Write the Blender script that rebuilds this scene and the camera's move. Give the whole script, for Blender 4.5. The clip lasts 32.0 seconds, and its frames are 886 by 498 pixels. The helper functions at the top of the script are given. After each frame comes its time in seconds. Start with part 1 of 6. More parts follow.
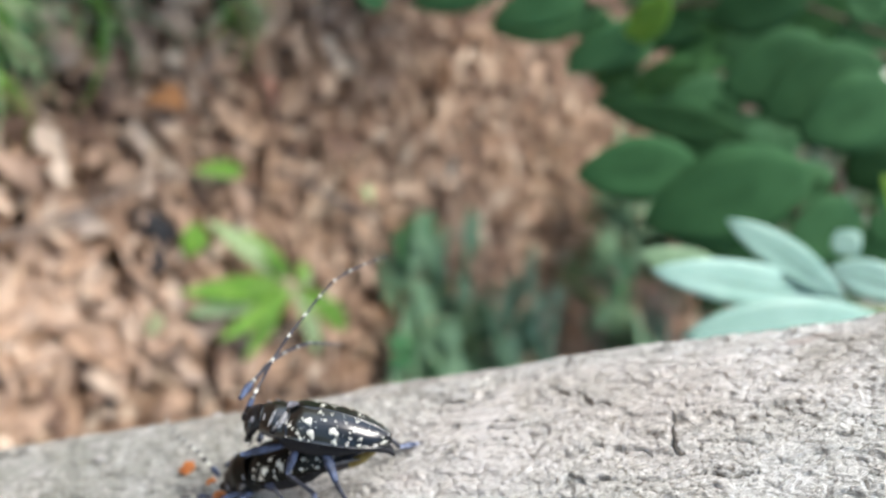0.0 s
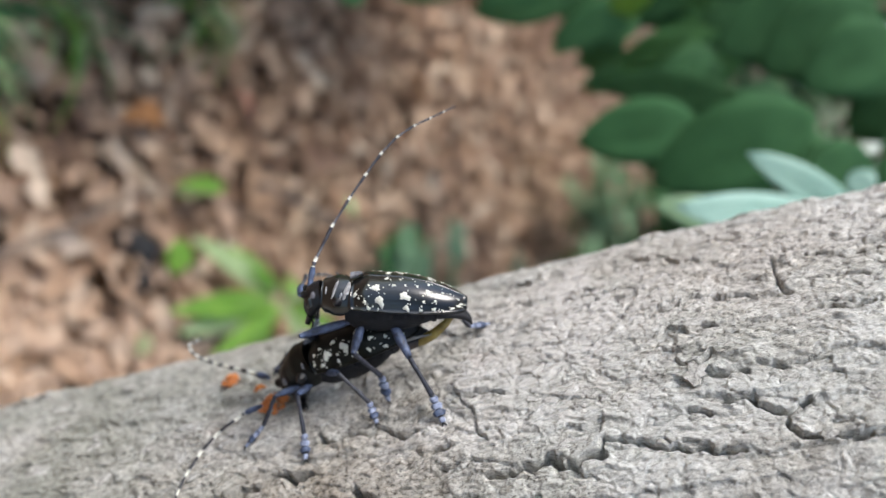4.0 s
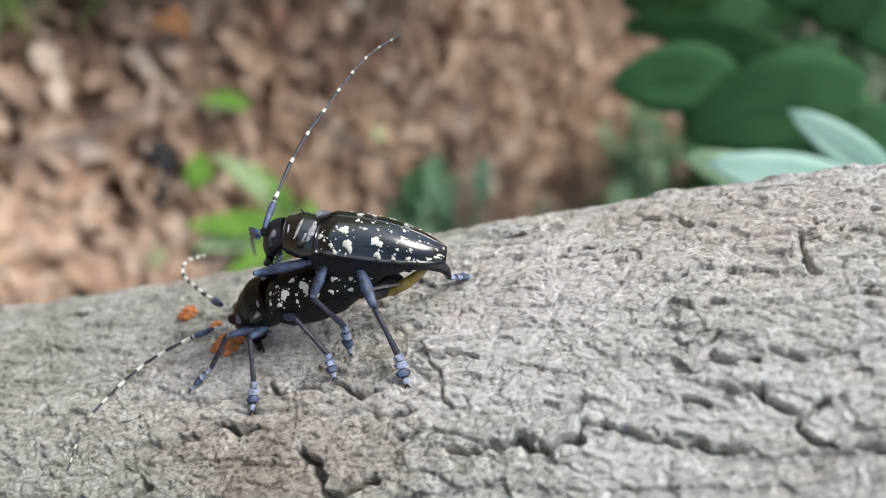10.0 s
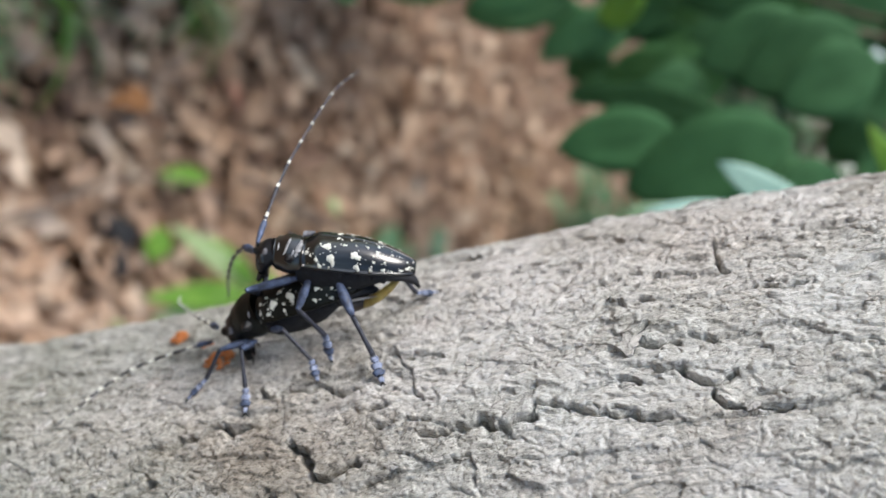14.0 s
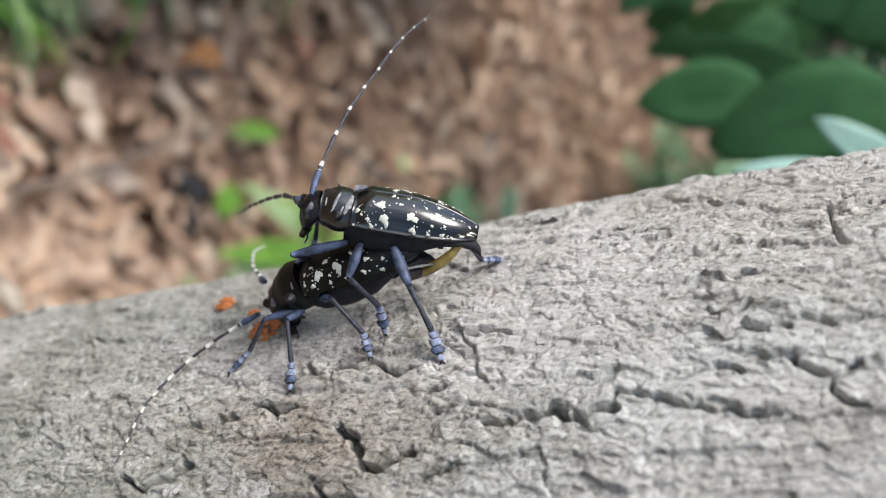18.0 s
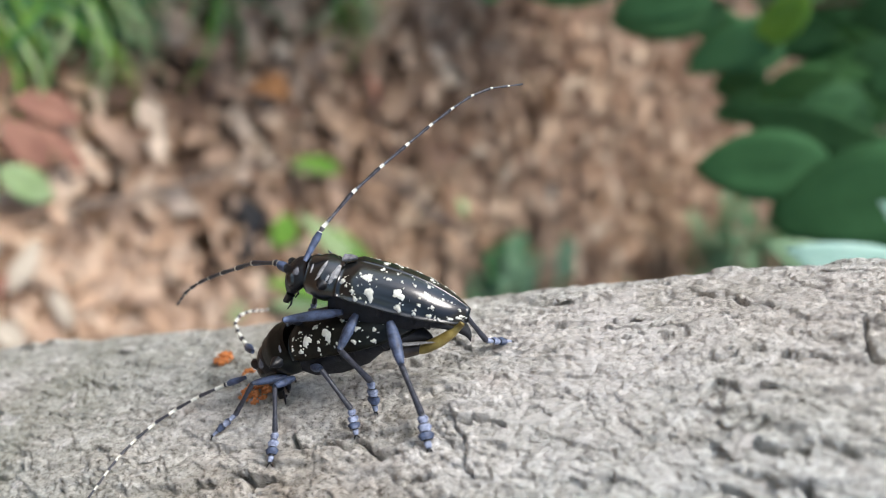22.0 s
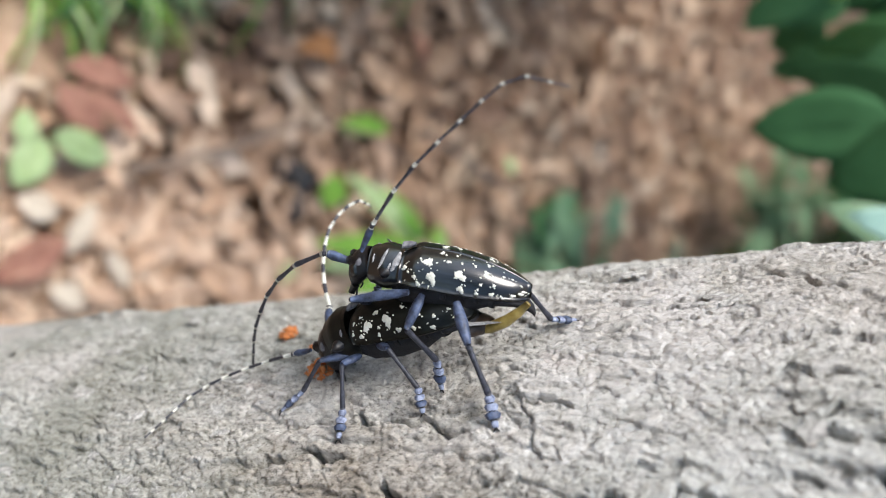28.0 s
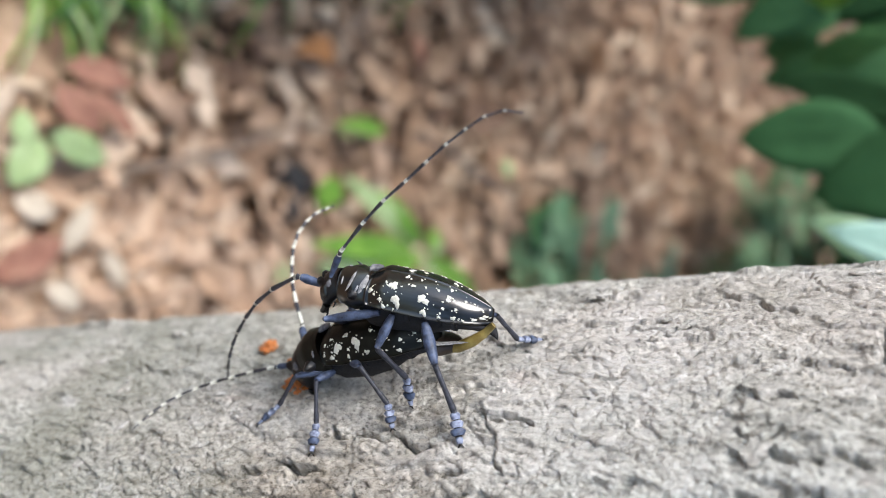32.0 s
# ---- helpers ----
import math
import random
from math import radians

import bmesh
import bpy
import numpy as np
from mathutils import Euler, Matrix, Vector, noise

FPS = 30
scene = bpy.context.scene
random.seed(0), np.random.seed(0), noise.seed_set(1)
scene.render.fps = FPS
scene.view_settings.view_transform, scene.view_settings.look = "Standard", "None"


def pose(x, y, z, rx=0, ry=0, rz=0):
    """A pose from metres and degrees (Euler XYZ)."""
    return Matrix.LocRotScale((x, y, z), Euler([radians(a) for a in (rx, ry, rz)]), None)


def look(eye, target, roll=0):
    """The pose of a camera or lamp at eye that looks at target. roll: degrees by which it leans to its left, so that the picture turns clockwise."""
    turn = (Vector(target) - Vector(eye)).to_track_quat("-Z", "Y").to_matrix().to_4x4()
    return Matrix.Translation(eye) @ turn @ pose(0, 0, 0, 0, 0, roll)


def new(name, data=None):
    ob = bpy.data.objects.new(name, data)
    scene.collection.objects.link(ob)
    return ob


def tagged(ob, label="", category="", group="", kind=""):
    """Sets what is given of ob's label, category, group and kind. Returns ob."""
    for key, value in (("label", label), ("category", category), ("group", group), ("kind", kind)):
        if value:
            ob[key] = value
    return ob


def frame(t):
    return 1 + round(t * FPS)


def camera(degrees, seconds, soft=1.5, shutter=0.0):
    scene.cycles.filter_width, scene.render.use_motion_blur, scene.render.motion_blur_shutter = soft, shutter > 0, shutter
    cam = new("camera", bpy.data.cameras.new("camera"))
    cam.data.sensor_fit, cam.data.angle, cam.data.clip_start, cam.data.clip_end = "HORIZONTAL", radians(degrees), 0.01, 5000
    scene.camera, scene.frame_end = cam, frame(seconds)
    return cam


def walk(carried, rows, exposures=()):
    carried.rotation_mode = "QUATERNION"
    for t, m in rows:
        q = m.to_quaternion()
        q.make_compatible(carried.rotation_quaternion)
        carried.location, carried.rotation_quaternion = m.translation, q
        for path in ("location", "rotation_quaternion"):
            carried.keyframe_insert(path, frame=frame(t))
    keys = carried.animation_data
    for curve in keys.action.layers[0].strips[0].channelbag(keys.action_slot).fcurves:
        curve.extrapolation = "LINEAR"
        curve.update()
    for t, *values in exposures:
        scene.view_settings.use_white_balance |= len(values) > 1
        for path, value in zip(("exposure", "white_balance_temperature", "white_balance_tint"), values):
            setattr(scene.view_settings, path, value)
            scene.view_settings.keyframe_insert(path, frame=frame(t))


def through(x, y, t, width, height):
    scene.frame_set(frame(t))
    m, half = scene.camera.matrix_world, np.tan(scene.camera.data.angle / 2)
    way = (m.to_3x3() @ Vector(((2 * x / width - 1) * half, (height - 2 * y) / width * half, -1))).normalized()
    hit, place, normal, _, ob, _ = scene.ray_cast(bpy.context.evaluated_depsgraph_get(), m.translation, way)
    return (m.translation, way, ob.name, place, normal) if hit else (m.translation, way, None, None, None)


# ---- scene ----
# The tree's own frame: x runs up the leaning trunk, y away from the lens, z to the side that the beetles sit on.
TREE = Matrix(((-0.1083, 0.0, -0.9941, 0.0), (0.1768, 0.9841, -0.0193, 0.0), (0.9783, -0.1779, -0.1066, 0.5826), (0, 0, 0, 1)))
TRUNK_R = 0.0606

cam = camera(52.26, 32.0, soft=1.0)
cam.data.dof.use_dof = True
cam.data.dof.focus_distance = 0.115
cam.data.dof.aperture_fstop = 15.0
PATH = [
    (0.0, 0.02167, -0.16415, 0.03789, 86.078, 11.992, 13.907),
    (0.5, 0.01595, -0.16088, 0.02296, 86.568, 12.538, 13.846),
    (0.9, 0.00931, -0.15980, 0.01240, 86.986, 14.218, 13.457),
    (1.0, 0.00763, -0.15953, 0.00967, 86.644, 14.750, 13.447),
    (1.5, -0.00440, -0.14839, 0.00255, 86.016, 16.849, 12.772),
    (2.0, -0.00465, -0.15043, 0.00318, 86.470, 16.560, 12.399),
    (2.5, -0.00150, -0.15380, 0.00696, 86.699, 16.768, 12.224),
    (3.0, 0.00204, -0.15381, 0.01195, 87.047, 16.203, 11.979),
    (3.5, -0.00038, -0.15640, 0.01397, 87.564, 15.817, 12.179),
    (5.5, 0.00378, -0.15911, 0.01913, 85.324, 13.117, 11.984),
    (6.0, 0.00169, -0.15667, 0.01422, 84.977, 11.625, 12.334),
    (6.5, 0.00216, -0.15512, 0.01098, 84.625, 11.443, 12.687),
    (7.0, 0.00144, -0.15426, 0.01024, 84.471, 11.294, 13.089),
    (7.5, 0.00079, -0.15355, 0.01284, 84.306, 11.004, 13.380),
    (8.0, 0.00234, -0.15480, 0.01180, 84.090, 10.948, 13.603),
    (8.5, 0.00256, -0.15002, 0.01626, 83.882, 10.753, 13.854),
    (9.0, 0.00500, -0.14687, 0.01230, 83.970, 10.451, 14.006),
    (9.5, 0.00309, -0.14221, 0.01425, 83.768, 10.720, 14.242),
    (10.0, 0.00249, -0.14080, 0.01402, 83.808, 10.854, 14.256),
    (10.5, 0.00155, -0.14136, 0.01008, 83.895, 11.159, 14.343),
    (11.0, 0.00219, -0.14284, 0.00944, 84.078, 11.254, 14.437),
    (11.5, 0.00315, -0.14207, 0.00888, 84.183, 11.530, 14.630),
    (12.0, 0.00209, -0.14363, 0.00824, 84.309, 11.814, 14.722),
    (12.5, 0.00258, -0.15090, 0.00538, 84.525, 12.108, 14.515),
    (13.0, 0.00454, -0.15406, 0.00800, 85.342, 11.932, 13.942),
    (13.5, 0.00641, -0.15841, 0.00694, 87.548, 12.060, 11.933),
    (14.0, 0.00415, -0.15924, 0.00792, 87.912, 12.137, 11.330),
    (14.5, -0.00063, -0.15673, 0.00830, 88.000, 12.243, 10.768),
    (16.5, 0.02078, -0.16432, 0.01988, 89.092, 11.851, 11.271),
    (17.0, 0.01649, -0.15833, 0.00768, 85.958, 11.852, 11.855),
    (17.5, 0.01247, -0.15194, 0.01156, 85.808, 11.670, 13.538),
    (18.0, 0.00130, -0.14414, 0.00771, 86.241, 11.687, 15.930),
    (18.5, 0.00510, -0.14003, 0.01475, 86.916, 9.582, 17.047),
    (19.0, 0.01160, -0.15007, 0.01045, 87.511, 8.888, 17.937),
    (19.5, 0.01177, -0.15073, 0.01078, 88.008, 7.991, 18.346),
    (20.0, 0.01193, -0.14370, 0.01086, 88.275, 7.385, 18.736),
    (20.5, 0.00967, -0.13695, 0.01093, 88.606, 6.955, 19.221),
    (21.0, 0.00468, -0.13455, 0.00892, 88.987, 6.993, 19.636),
    (21.5, 0.00360, -0.13582, 0.01035, 89.290, 6.933, 19.772),
    (22.0, 0.00644, -0.13521, 0.01064, 89.485, 7.135, 19.900),
    (22.5, 0.01178, -0.14130, 0.01200, 89.883, 7.066, 20.538),
    (23.0, 0.01251, -0.13800, 0.01306, 89.944, 7.165, 20.767),
    (23.5, 0.00850, -0.13363, 0.01334, 90.036, 6.982, 21.265),
    (24.0, 0.00127, -0.12854, 0.01129, 88.646, 6.872, 21.513),
    (24.5, 0.00320, -0.13104, 0.01055, 87.699, 7.010, 22.140),
    (25.0, 0.00248, -0.13238, 0.01261, 87.335, 6.918, 22.505),
    (25.5, 0.00165, -0.13319, 0.01171, 87.374, 6.901, 22.712),
    (27.5, 0.00596, -0.13549, 0.01371, 87.043, 7.234, 22.878),
    (28.0, 0.00449, -0.13580, 0.01377, 87.117, 7.386, 22.832),
    (28.5, 0.00586, -0.13453, 0.01506, 87.256, 7.197, 22.801),
    (29.0, 0.00613, -0.13596, 0.01592, 87.306, 7.176, 22.766),
    (29.5, 0.00837, -0.13918, 0.01705, 87.314, 7.113, 22.712),
    (30.0, 0.01217, -0.14169, 0.01840, 87.409, 6.978, 22.777),
    (30.5, 0.01563, -0.14401, 0.01927, 87.628, 6.568, 22.904),
    (30.9, 0.01631, -0.14193, 0.01716, 87.644, 7.077, 23.170),
    (31.0, 0.01424, -0.14244, 0.01673, 87.637, 6.468, 23.030),
    (31.5, 0.01046, -0.13836, 0.01543, 87.119, 6.649, 22.789),
    (32.0, 0.01011, -0.13867, 0.01654, 87.069, 6.772, 22.796),
]
walk(cam, [(t, TREE @ pose(*p)) for t, *p in PATH], [(0, 1.22), (1.1, 1.2), (1.6, 0.96), (14, 0.94), (18, 0.96), (22.3, 1.06), (22.7, 1.2), (23.2, 1.2), (23.7, 1.1), (30.2, 1.1), (30.6, 1.2), (31.1, 1.2), (31.6, 1.1), (32, 1.1)])

# ---- light ----
world = bpy.data.worlds.new("woodland_sky")
scene.world = world
world.use_nodes = True
sky = world.node_tree.nodes.new("ShaderNodeTexSky")
sky.sky_type, sky.sun_disc = "NISHITA", False
sky.dust_density, sky.air_density = 2.0, 1.0
sky.sun_elevation, sky.sun_rotation = radians(55), radians(255)
world.node_tree.links.new(sky.outputs[0], world.node_tree.nodes["Background"].inputs[0])
world.node_tree.nodes["Background"].inputs[1].default_value = 0.13
sun = new("sun", bpy.data.lights.new("sun", "SUN"))
sun.data.energy, sun.data.angle, sun.data.color = 2.0, radians(34), (1, 0.97, 0.93)
sun.matrix_world = look((-3.8, -1.0, 5.6), (0, 0, 0))


# ---- materials ----
class Mat:
    """A node material under construction."""

    def __init__(self, name, rough=0.6, metal=0.0):
        self.m = bpy.data.materials.new(name)
        self.m.use_nodes = True
        self.n, self.l = self.m.node_tree.nodes, self.m.node_tree.links
        self.b = self.n["Principled BSDF"]
        self.b.inputs["Roughness"].default_value = rough
        self.b.inputs["Metallic"].default_value = metal

    def node(self, kind, **values):
        n = self.n.new(kind)
        for k, v in values.items():
            n.inputs[k.replace("_", " ")].default_value = v
        return n

    def coords(self, scale=(1, 1, 1)):
        c, m = self.n.new("ShaderNodeTexCoord"), self.n.new("ShaderNodeMapping")
        m.inputs["Scale"].default_value = scale
        self.l.new(c.outputs["Object"], m.inputs[0])
        return m.outputs[0]

    def noise(self, scale, detail=6.0, rough=0.6, stretch=(1, 1, 1)):
        n = self.node("ShaderNodeTexNoise", Scale=scale, Detail=detail, Roughness=rough)
        self.l.new(self.coords(stretch), n.inputs["Vector"])
        return n.outputs[0]

    def ramp(self, value, *stops):
        r = self.n.new("ShaderNodeValToRGB")
        e = r.color_ramp.elements
        while len(e) < len(stops):
            e.new(0.5)
        for k, (p, c) in enumerate(stops):
            e[k].position, e[k].color = p, (*c, 1)
        self.l.new(value, r.inputs[0])
        return r.outputs[0]

    def mix(self, fac, a, b, blend="MIX"):
        x = self.n.new("ShaderNodeMix")
        x.data_type, x.blend_type = "RGBA", blend
        for k, v in ((0, fac), (6, a), (7, b)):
            if isinstance(v, (int, float)):
                x.inputs[k].default_value = v
            elif isinstance(v, tuple):
                x.inputs[k].default_value = (*v, 1)
            else:
                self.l.new(v, x.inputs[k])
        return x.outputs[2]

    def rand(self, island=False):
        n = self.n.new("ShaderNodeNewGeometry" if island else "ShaderNodeObjectInfo")
        return n.outputs["Random Per Island" if island else "Random"]

    def colour(self, value):
        if isinstance(value, tuple):
            self.b.inputs["Base Color"].default_value = (*value, 1)
        else:
            self.l.new(value, self.b.inputs["Base Color"])
        return self

    def gloss(self, value):
        self.l.new(value, self.b.inputs["Roughness"])
        return self

    def bump(self, value, strength=0.4, distance=0.001):
        b = self.node("ShaderNodeBump", Strength=strength, Distance=distance)
        self.l.new(value, b.inputs["Height"])
        self.l.new(b.outputs[0], self.b.inputs["Normal"])
        return self

    def glow_through(self, colour, amount):
        """Thin leaves let some light through."""
        t = self.n.new("ShaderNodeBsdfTranslucent")
        if isinstance(colour, tuple):
            t.inputs[0].default_value = (*colour, 1)
        else:
            self.l.new(colour, t.inputs[0])
        m = self.node("ShaderNodeMixShader", Fac=amount)
        out = self.n["Material Output"]
        self.l.new(self.b.outputs[0], m.inputs[1])
        self.l.new(t.outputs[0], m.inputs[2])
        self.l.new(m.outputs[0], out.inputs[0])
        return self


def bark_material():
    m = Mat("grey_bark", 0.9)
    grain = m.noise(1800, 5, 0.7, (0.8, 1, 1))
    mottle = m.noise(640, 5, 0.72, (0.75, 1, 1))
    patch = m.noise(60, 5, 0.6, (0.7, 1, 1))
    c = m.ramp(mottle, (0.31, (0.22, 0.21, 0.195)), (0.41, (0.52, 0.505, 0.475)), (0.54, (0.70, 0.685, 0.65)), (0.66, (0.86, 0.85, 0.82)))
    c = m.mix(0.9, c, m.ramp(grain, (0.35, (0.22, 0.21, 0.20)), (0.47, (0.84, 0.84, 0.82)), (0.58, (1.0, 1.0, 1.0))), "MULTIPLY")
    # whitish crust grows up the trunk, a greenish film lower down
    up = m.n.new("ShaderNodeSeparateXYZ")
    m.l.new(m.coords(), up.inputs[0])
    high = m.node("ShaderNodeMapRange", From_Min=-0.09, From_Max=0.05, To_Min=-0.10, To_Max=0.12)
    m.l.new(up.outputs[0], high.inputs[0])
    reach = m.n.new("ShaderNodeMath")
    m.l.new(high.outputs[0], reach.inputs[0])
    m.l.new(patch, reach.inputs[1])
    crust = m.ramp(reach.outputs[0], (0.45, (0, 0, 0)), (0.68, (0.75, 0.75, 0.75)))
    speck = m.ramp(m.noise(900, 5, 0.75), (0.36, (0.46, 0.455, 0.45)), (0.50, (0.80, 0.795, 0.78)), (0.66, (0.90, 0.895, 0.885)))
    c = m.mix(crust, c, speck)
    low = m.n.new("ShaderNodeMath")
    low.operation = "SUBTRACT"
    m.l.new(m.noise(34, 4, 0.55), low.inputs[0])
    m.l.new(high.outputs[0], low.inputs[1])
    green = m.ramp(low.outputs[0], (0.46, (0, 0, 0)), (0.68, (0.6, 0.6, 0.6)))
    c = m.mix(green, c, (0.27, 0.268, 0.215))
    rust = m.ramp(m.noise(75, 3, 0.5, (0.5, 1, 1)), (0.66, (0, 0, 0)), (0.76, (0.5, 0.5, 0.5)))
    c = m.mix(rust, c, (0.36, 0.22, 0.17))
    blush = m.ramp(m.noise(26, 3, 0.5, (0.6, 1, 1)), (0.42, (0.95, 0.97, 0.95)), (0.62, (1.0, 0.95, 0.92)))
    c = m.mix(0.8, c, blush, "MULTIPLY")
    # a darker brown patch below the beetles, and a paler patch beside them
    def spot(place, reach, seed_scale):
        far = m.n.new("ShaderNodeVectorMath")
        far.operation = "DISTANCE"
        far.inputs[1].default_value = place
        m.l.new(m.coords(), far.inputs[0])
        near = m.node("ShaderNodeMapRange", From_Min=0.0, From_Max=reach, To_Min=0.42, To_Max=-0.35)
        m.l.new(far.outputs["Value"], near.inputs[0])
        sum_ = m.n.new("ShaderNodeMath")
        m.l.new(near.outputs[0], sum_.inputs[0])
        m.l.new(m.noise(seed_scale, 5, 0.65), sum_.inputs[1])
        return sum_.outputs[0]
    brown_patch = m.ramp(spot((-0.050, -0.0464, -0.0216), 0.030, 150), (0.42, (1, 1, 1)), (0.75, (0.66, 0.61, 0.56)))
    c = m.mix(1.0, c, brown_patch, "MULTIPLY")
    pale = m.ramp(spot((-0.014, -0.0275, -0.0066), 0.034, 210), (0.45, (0, 0, 0)), (0.85, (0.6, 0.6, 0.6)))
    c = m.mix(pale, c, (0.80, 0.77, 0.74))
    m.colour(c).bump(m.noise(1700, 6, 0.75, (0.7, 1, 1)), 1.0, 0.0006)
    return m.m


def litter_material():
    m = Mat("dry_leaf", 0.65)
    r = m.rand(True)
    c = m.ramp(r, (0.0, (0.17, 0.098, 0.06)), (0.25, (0.34, 0.21, 0.13)), (0.6, (0.50, 0.34, 0.22)), (0.85, (0.62, 0.46, 0.32)), (1.0, (0.70, 0.58, 0.43)))
    stain = m.ramp(m.noise(60, 5, 0.65), (0.35, (0.45, 0.4, 0.36)), (0.6, (1, 1, 1)))
    c = m.mix(0.75, c, stain, "MULTIPLY")
    m.colour(c).bump(m.noise(260, 4, 0.6), 0.35, 0.001)
    return m.glow_through((0.45, 0.24, 0.1), 0.12).m


def pale_litter_material():
    m = Mat("pale_dry_leaf", 0.7)
    c = m.ramp(m.rand(True), (0.0, (0.44, 0.29, 0.19)), (0.5, (0.58, 0.41, 0.29)), (1.0, (0.72, 0.58, 0.44)))
    c = m.mix(0.6, c, m.ramp(m.noise(60, 5, 0.65), (0.35, (0.55, 0.5, 0.45)), (0.6, (1, 1, 1))), "MULTIPLY")
    m.colour(c).bump(m.noise(260, 4, 0.6), 0.35, 0.001)
    return m.glow_through((0.5, 0.3, 0.15), 0.12).m


def plain(name, low, high, scale, rough=0.6, bump=0.2, distance=0.001, through=0.0, metal=0.0, island=False, gloss_spread=0.0):
    m = Mat(name, rough, metal)
    n = m.noise(scale, 6, 0.62)
    c = m.ramp(n, (0.3, low), (0.7, high))
    r = m.rand(island)
    c = m.mix(0.5, c, m.ramp(r, (0, (0.72, 0.72, 0.72)), (1, (1, 1, 1))), "MULTIPLY")
    m.colour(c)
    if bump:
        m.bump(m.noise(scale * 4, 5, 0.6), bump, distance)
    if through:
        m.glow_through(c, through)
    return m.m


BARK = bark_material()
LITTER = litter_material()
PALE_LITTER = pale_litter_material()
CANOPY = plain("canopy_leaf", (0.04, 0.10, 0.03), (0.08, 0.18, 0.05), 30, 0.6, 0.2, 0.001, through=0.3, island=True)
SOIL = plain("forest_soil", (0.09, 0.06, 0.04), (0.22, 0.145, 0.10), 40, 0.95, 0.6, 0.004)


# ---- building helpers ----
def mesh_of(name, verts, faces, material, smooth=True):
    me = bpy.data.meshes.new(name)
    me.from_pydata([tuple(v) for v in verts], [], [tuple(f) for f in faces])
    me.materials.append(material)
    if smooth:
        me.shade_smooth()
    return me


def grid_faces(nu, nv, wrap=False):
    i, j = np.meshgrid(np.arange(nu - 1), np.arange(nv if wrap else nv - 1), indexing="ij")
    a, b = i * nv + j, i * nv + (j + 1) % nv
    return np.stack([a, a + nv, b + nv, b], -1).reshape(-1, 4)


def fast_mesh(name, verts, faces, material, smooth=True):
    """A mesh from numpy arrays of vertices and of faces with equally many corners."""
    me = bpy.data.meshes.new(name)
    verts, faces = np.asarray(verts, np.float32), np.asarray(faces, np.int32)
    k = faces.shape[1]
    me.vertices.add(len(verts))
    me.vertices.foreach_set("co", verts.ravel())
    me.loops.add(faces.size)
    me.loops.foreach_set("vertex_index", faces.ravel())
    me.polygons.add(len(faces))
    me.polygons.foreach_set("loop_start", np.arange(0, faces.size, k, dtype=np.int32))
    me.polygons.foreach_set("loop_total", np.full(len(faces), k, np.int32))
    me.materials.append(material)
    me.update(calc_edges=True)
    me.validate()
    if smooth:
        me.shade_smooth()
    return me


def cells(u, v, seed):
    """Cell noise on numpy arrays: distance to the nearest and second cell, and that cell's own random numbers."""
    def rnd(a, b, k):
        h = np.sin(a * 127.1 + b * 311.7 + k * 74.7 + seed * 19.19) * 43758.5453
        return h - np.floor(h)
    iu, iv = np.floor(u), np.floor(v)
    d1, d2 = np.full(u.shape, 9.0), np.full(u.shape, 9.0)
    best = np.zeros((5,) + u.shape)
    for du in (-1, 0, 1):
        for dv in (-1, 0, 1):
            a, b = iu + du, iv + dv
            pu, pv = a + rnd(a, b, 1), b + rnd(a, b, 2)
            d = np.hypot(u - pu, v - pv)
            near = d < d1
            d2 = np.where(near, d1, np.minimum(d2, d))
            d1 = np.where(near, d, d1)
            for k, x in enumerate((rnd(a, b, 3), rnd(a, b, 4), rnd(a, b, 5), u - pu, v - pv)):
                best[k] = np.where(near, x, best[k])
    return d1, d2, best


def wave(u, v, seed, octaves=4):
    """Smooth numpy noise between about -1 and 1."""
    out, amp = np.zeros(u.shape), 1.0
    rng = np.random.default_rng(seed)
    for k in range(octaves):
        for _ in range(4):
            a, p = rng.uniform(0, 2 * math.pi, 2)
            out += amp * 0.35 * np.sin((u * math.cos(a) + v * math.sin(a)) * 2 ** k * rng.uniform(0.8, 1.3) + p)
        amp *= 0.55
    return out


MM = 0.001


def part(name, me, parent, label=""):
    ob = new(name, me)
    ob.parent = parent
    return tagged(ob, label)


def loft(name, stations, material, sides=20, power=2.0):
    """A closed body through upright oval rings: (x, half width, top, bottom, y, z of the ring's middle), in mm."""
    v = []
    for x, w, top, low, y0, z0 in stations:
        for k in range(sides):
            a = 2 * math.pi * k / sides
            c, s = math.cos(a), math.sin(a)
            e = 2.0 / power
            v.append((x * MM, (y0 + w * math.copysign(abs(c) ** e, c)) * MM, (z0 + (top if s > 0 else low) * math.copysign(abs(s) ** e, s)) * MM))
    f = [tuple(q) for q in grid_faces(len(stations), sides, True)]
    f += [tuple(range(sides))[::-1], tuple(range((len(stations) - 1) * sides, len(stations) * sides))]
    return mesh_of(name, v, [q[::-1] for q in f], material)


def tube(name, points, radii, material, sides=8, flat=1.0):
    """A closed tube along points (mm) with a radius at each; flat squashes it across."""
    v, p = [], [Vector(q) for q in points]
    for k, q in enumerate(p):
        d = (p[min(k + 1, len(p) - 1)] - p[max(k - 1, 0)]).normalized()
        a = d.cross(Vector((0.13, 0.31, 0.94))).normalized()
        b = d.cross(a)
        for j in range(sides):
            t = 2 * math.pi * j / sides
            v.append((q + radii[k] * (a * math.cos(t) + flat * b * math.sin(t))) * MM)
    f = [tuple(q) for q in grid_faces(len(p), sides, True)]
    f += [tuple(range(sides))[::-1], tuple(range((len(p) - 1) * sides, len(p) * sides))]
    return mesh_of(name, v, f, material)


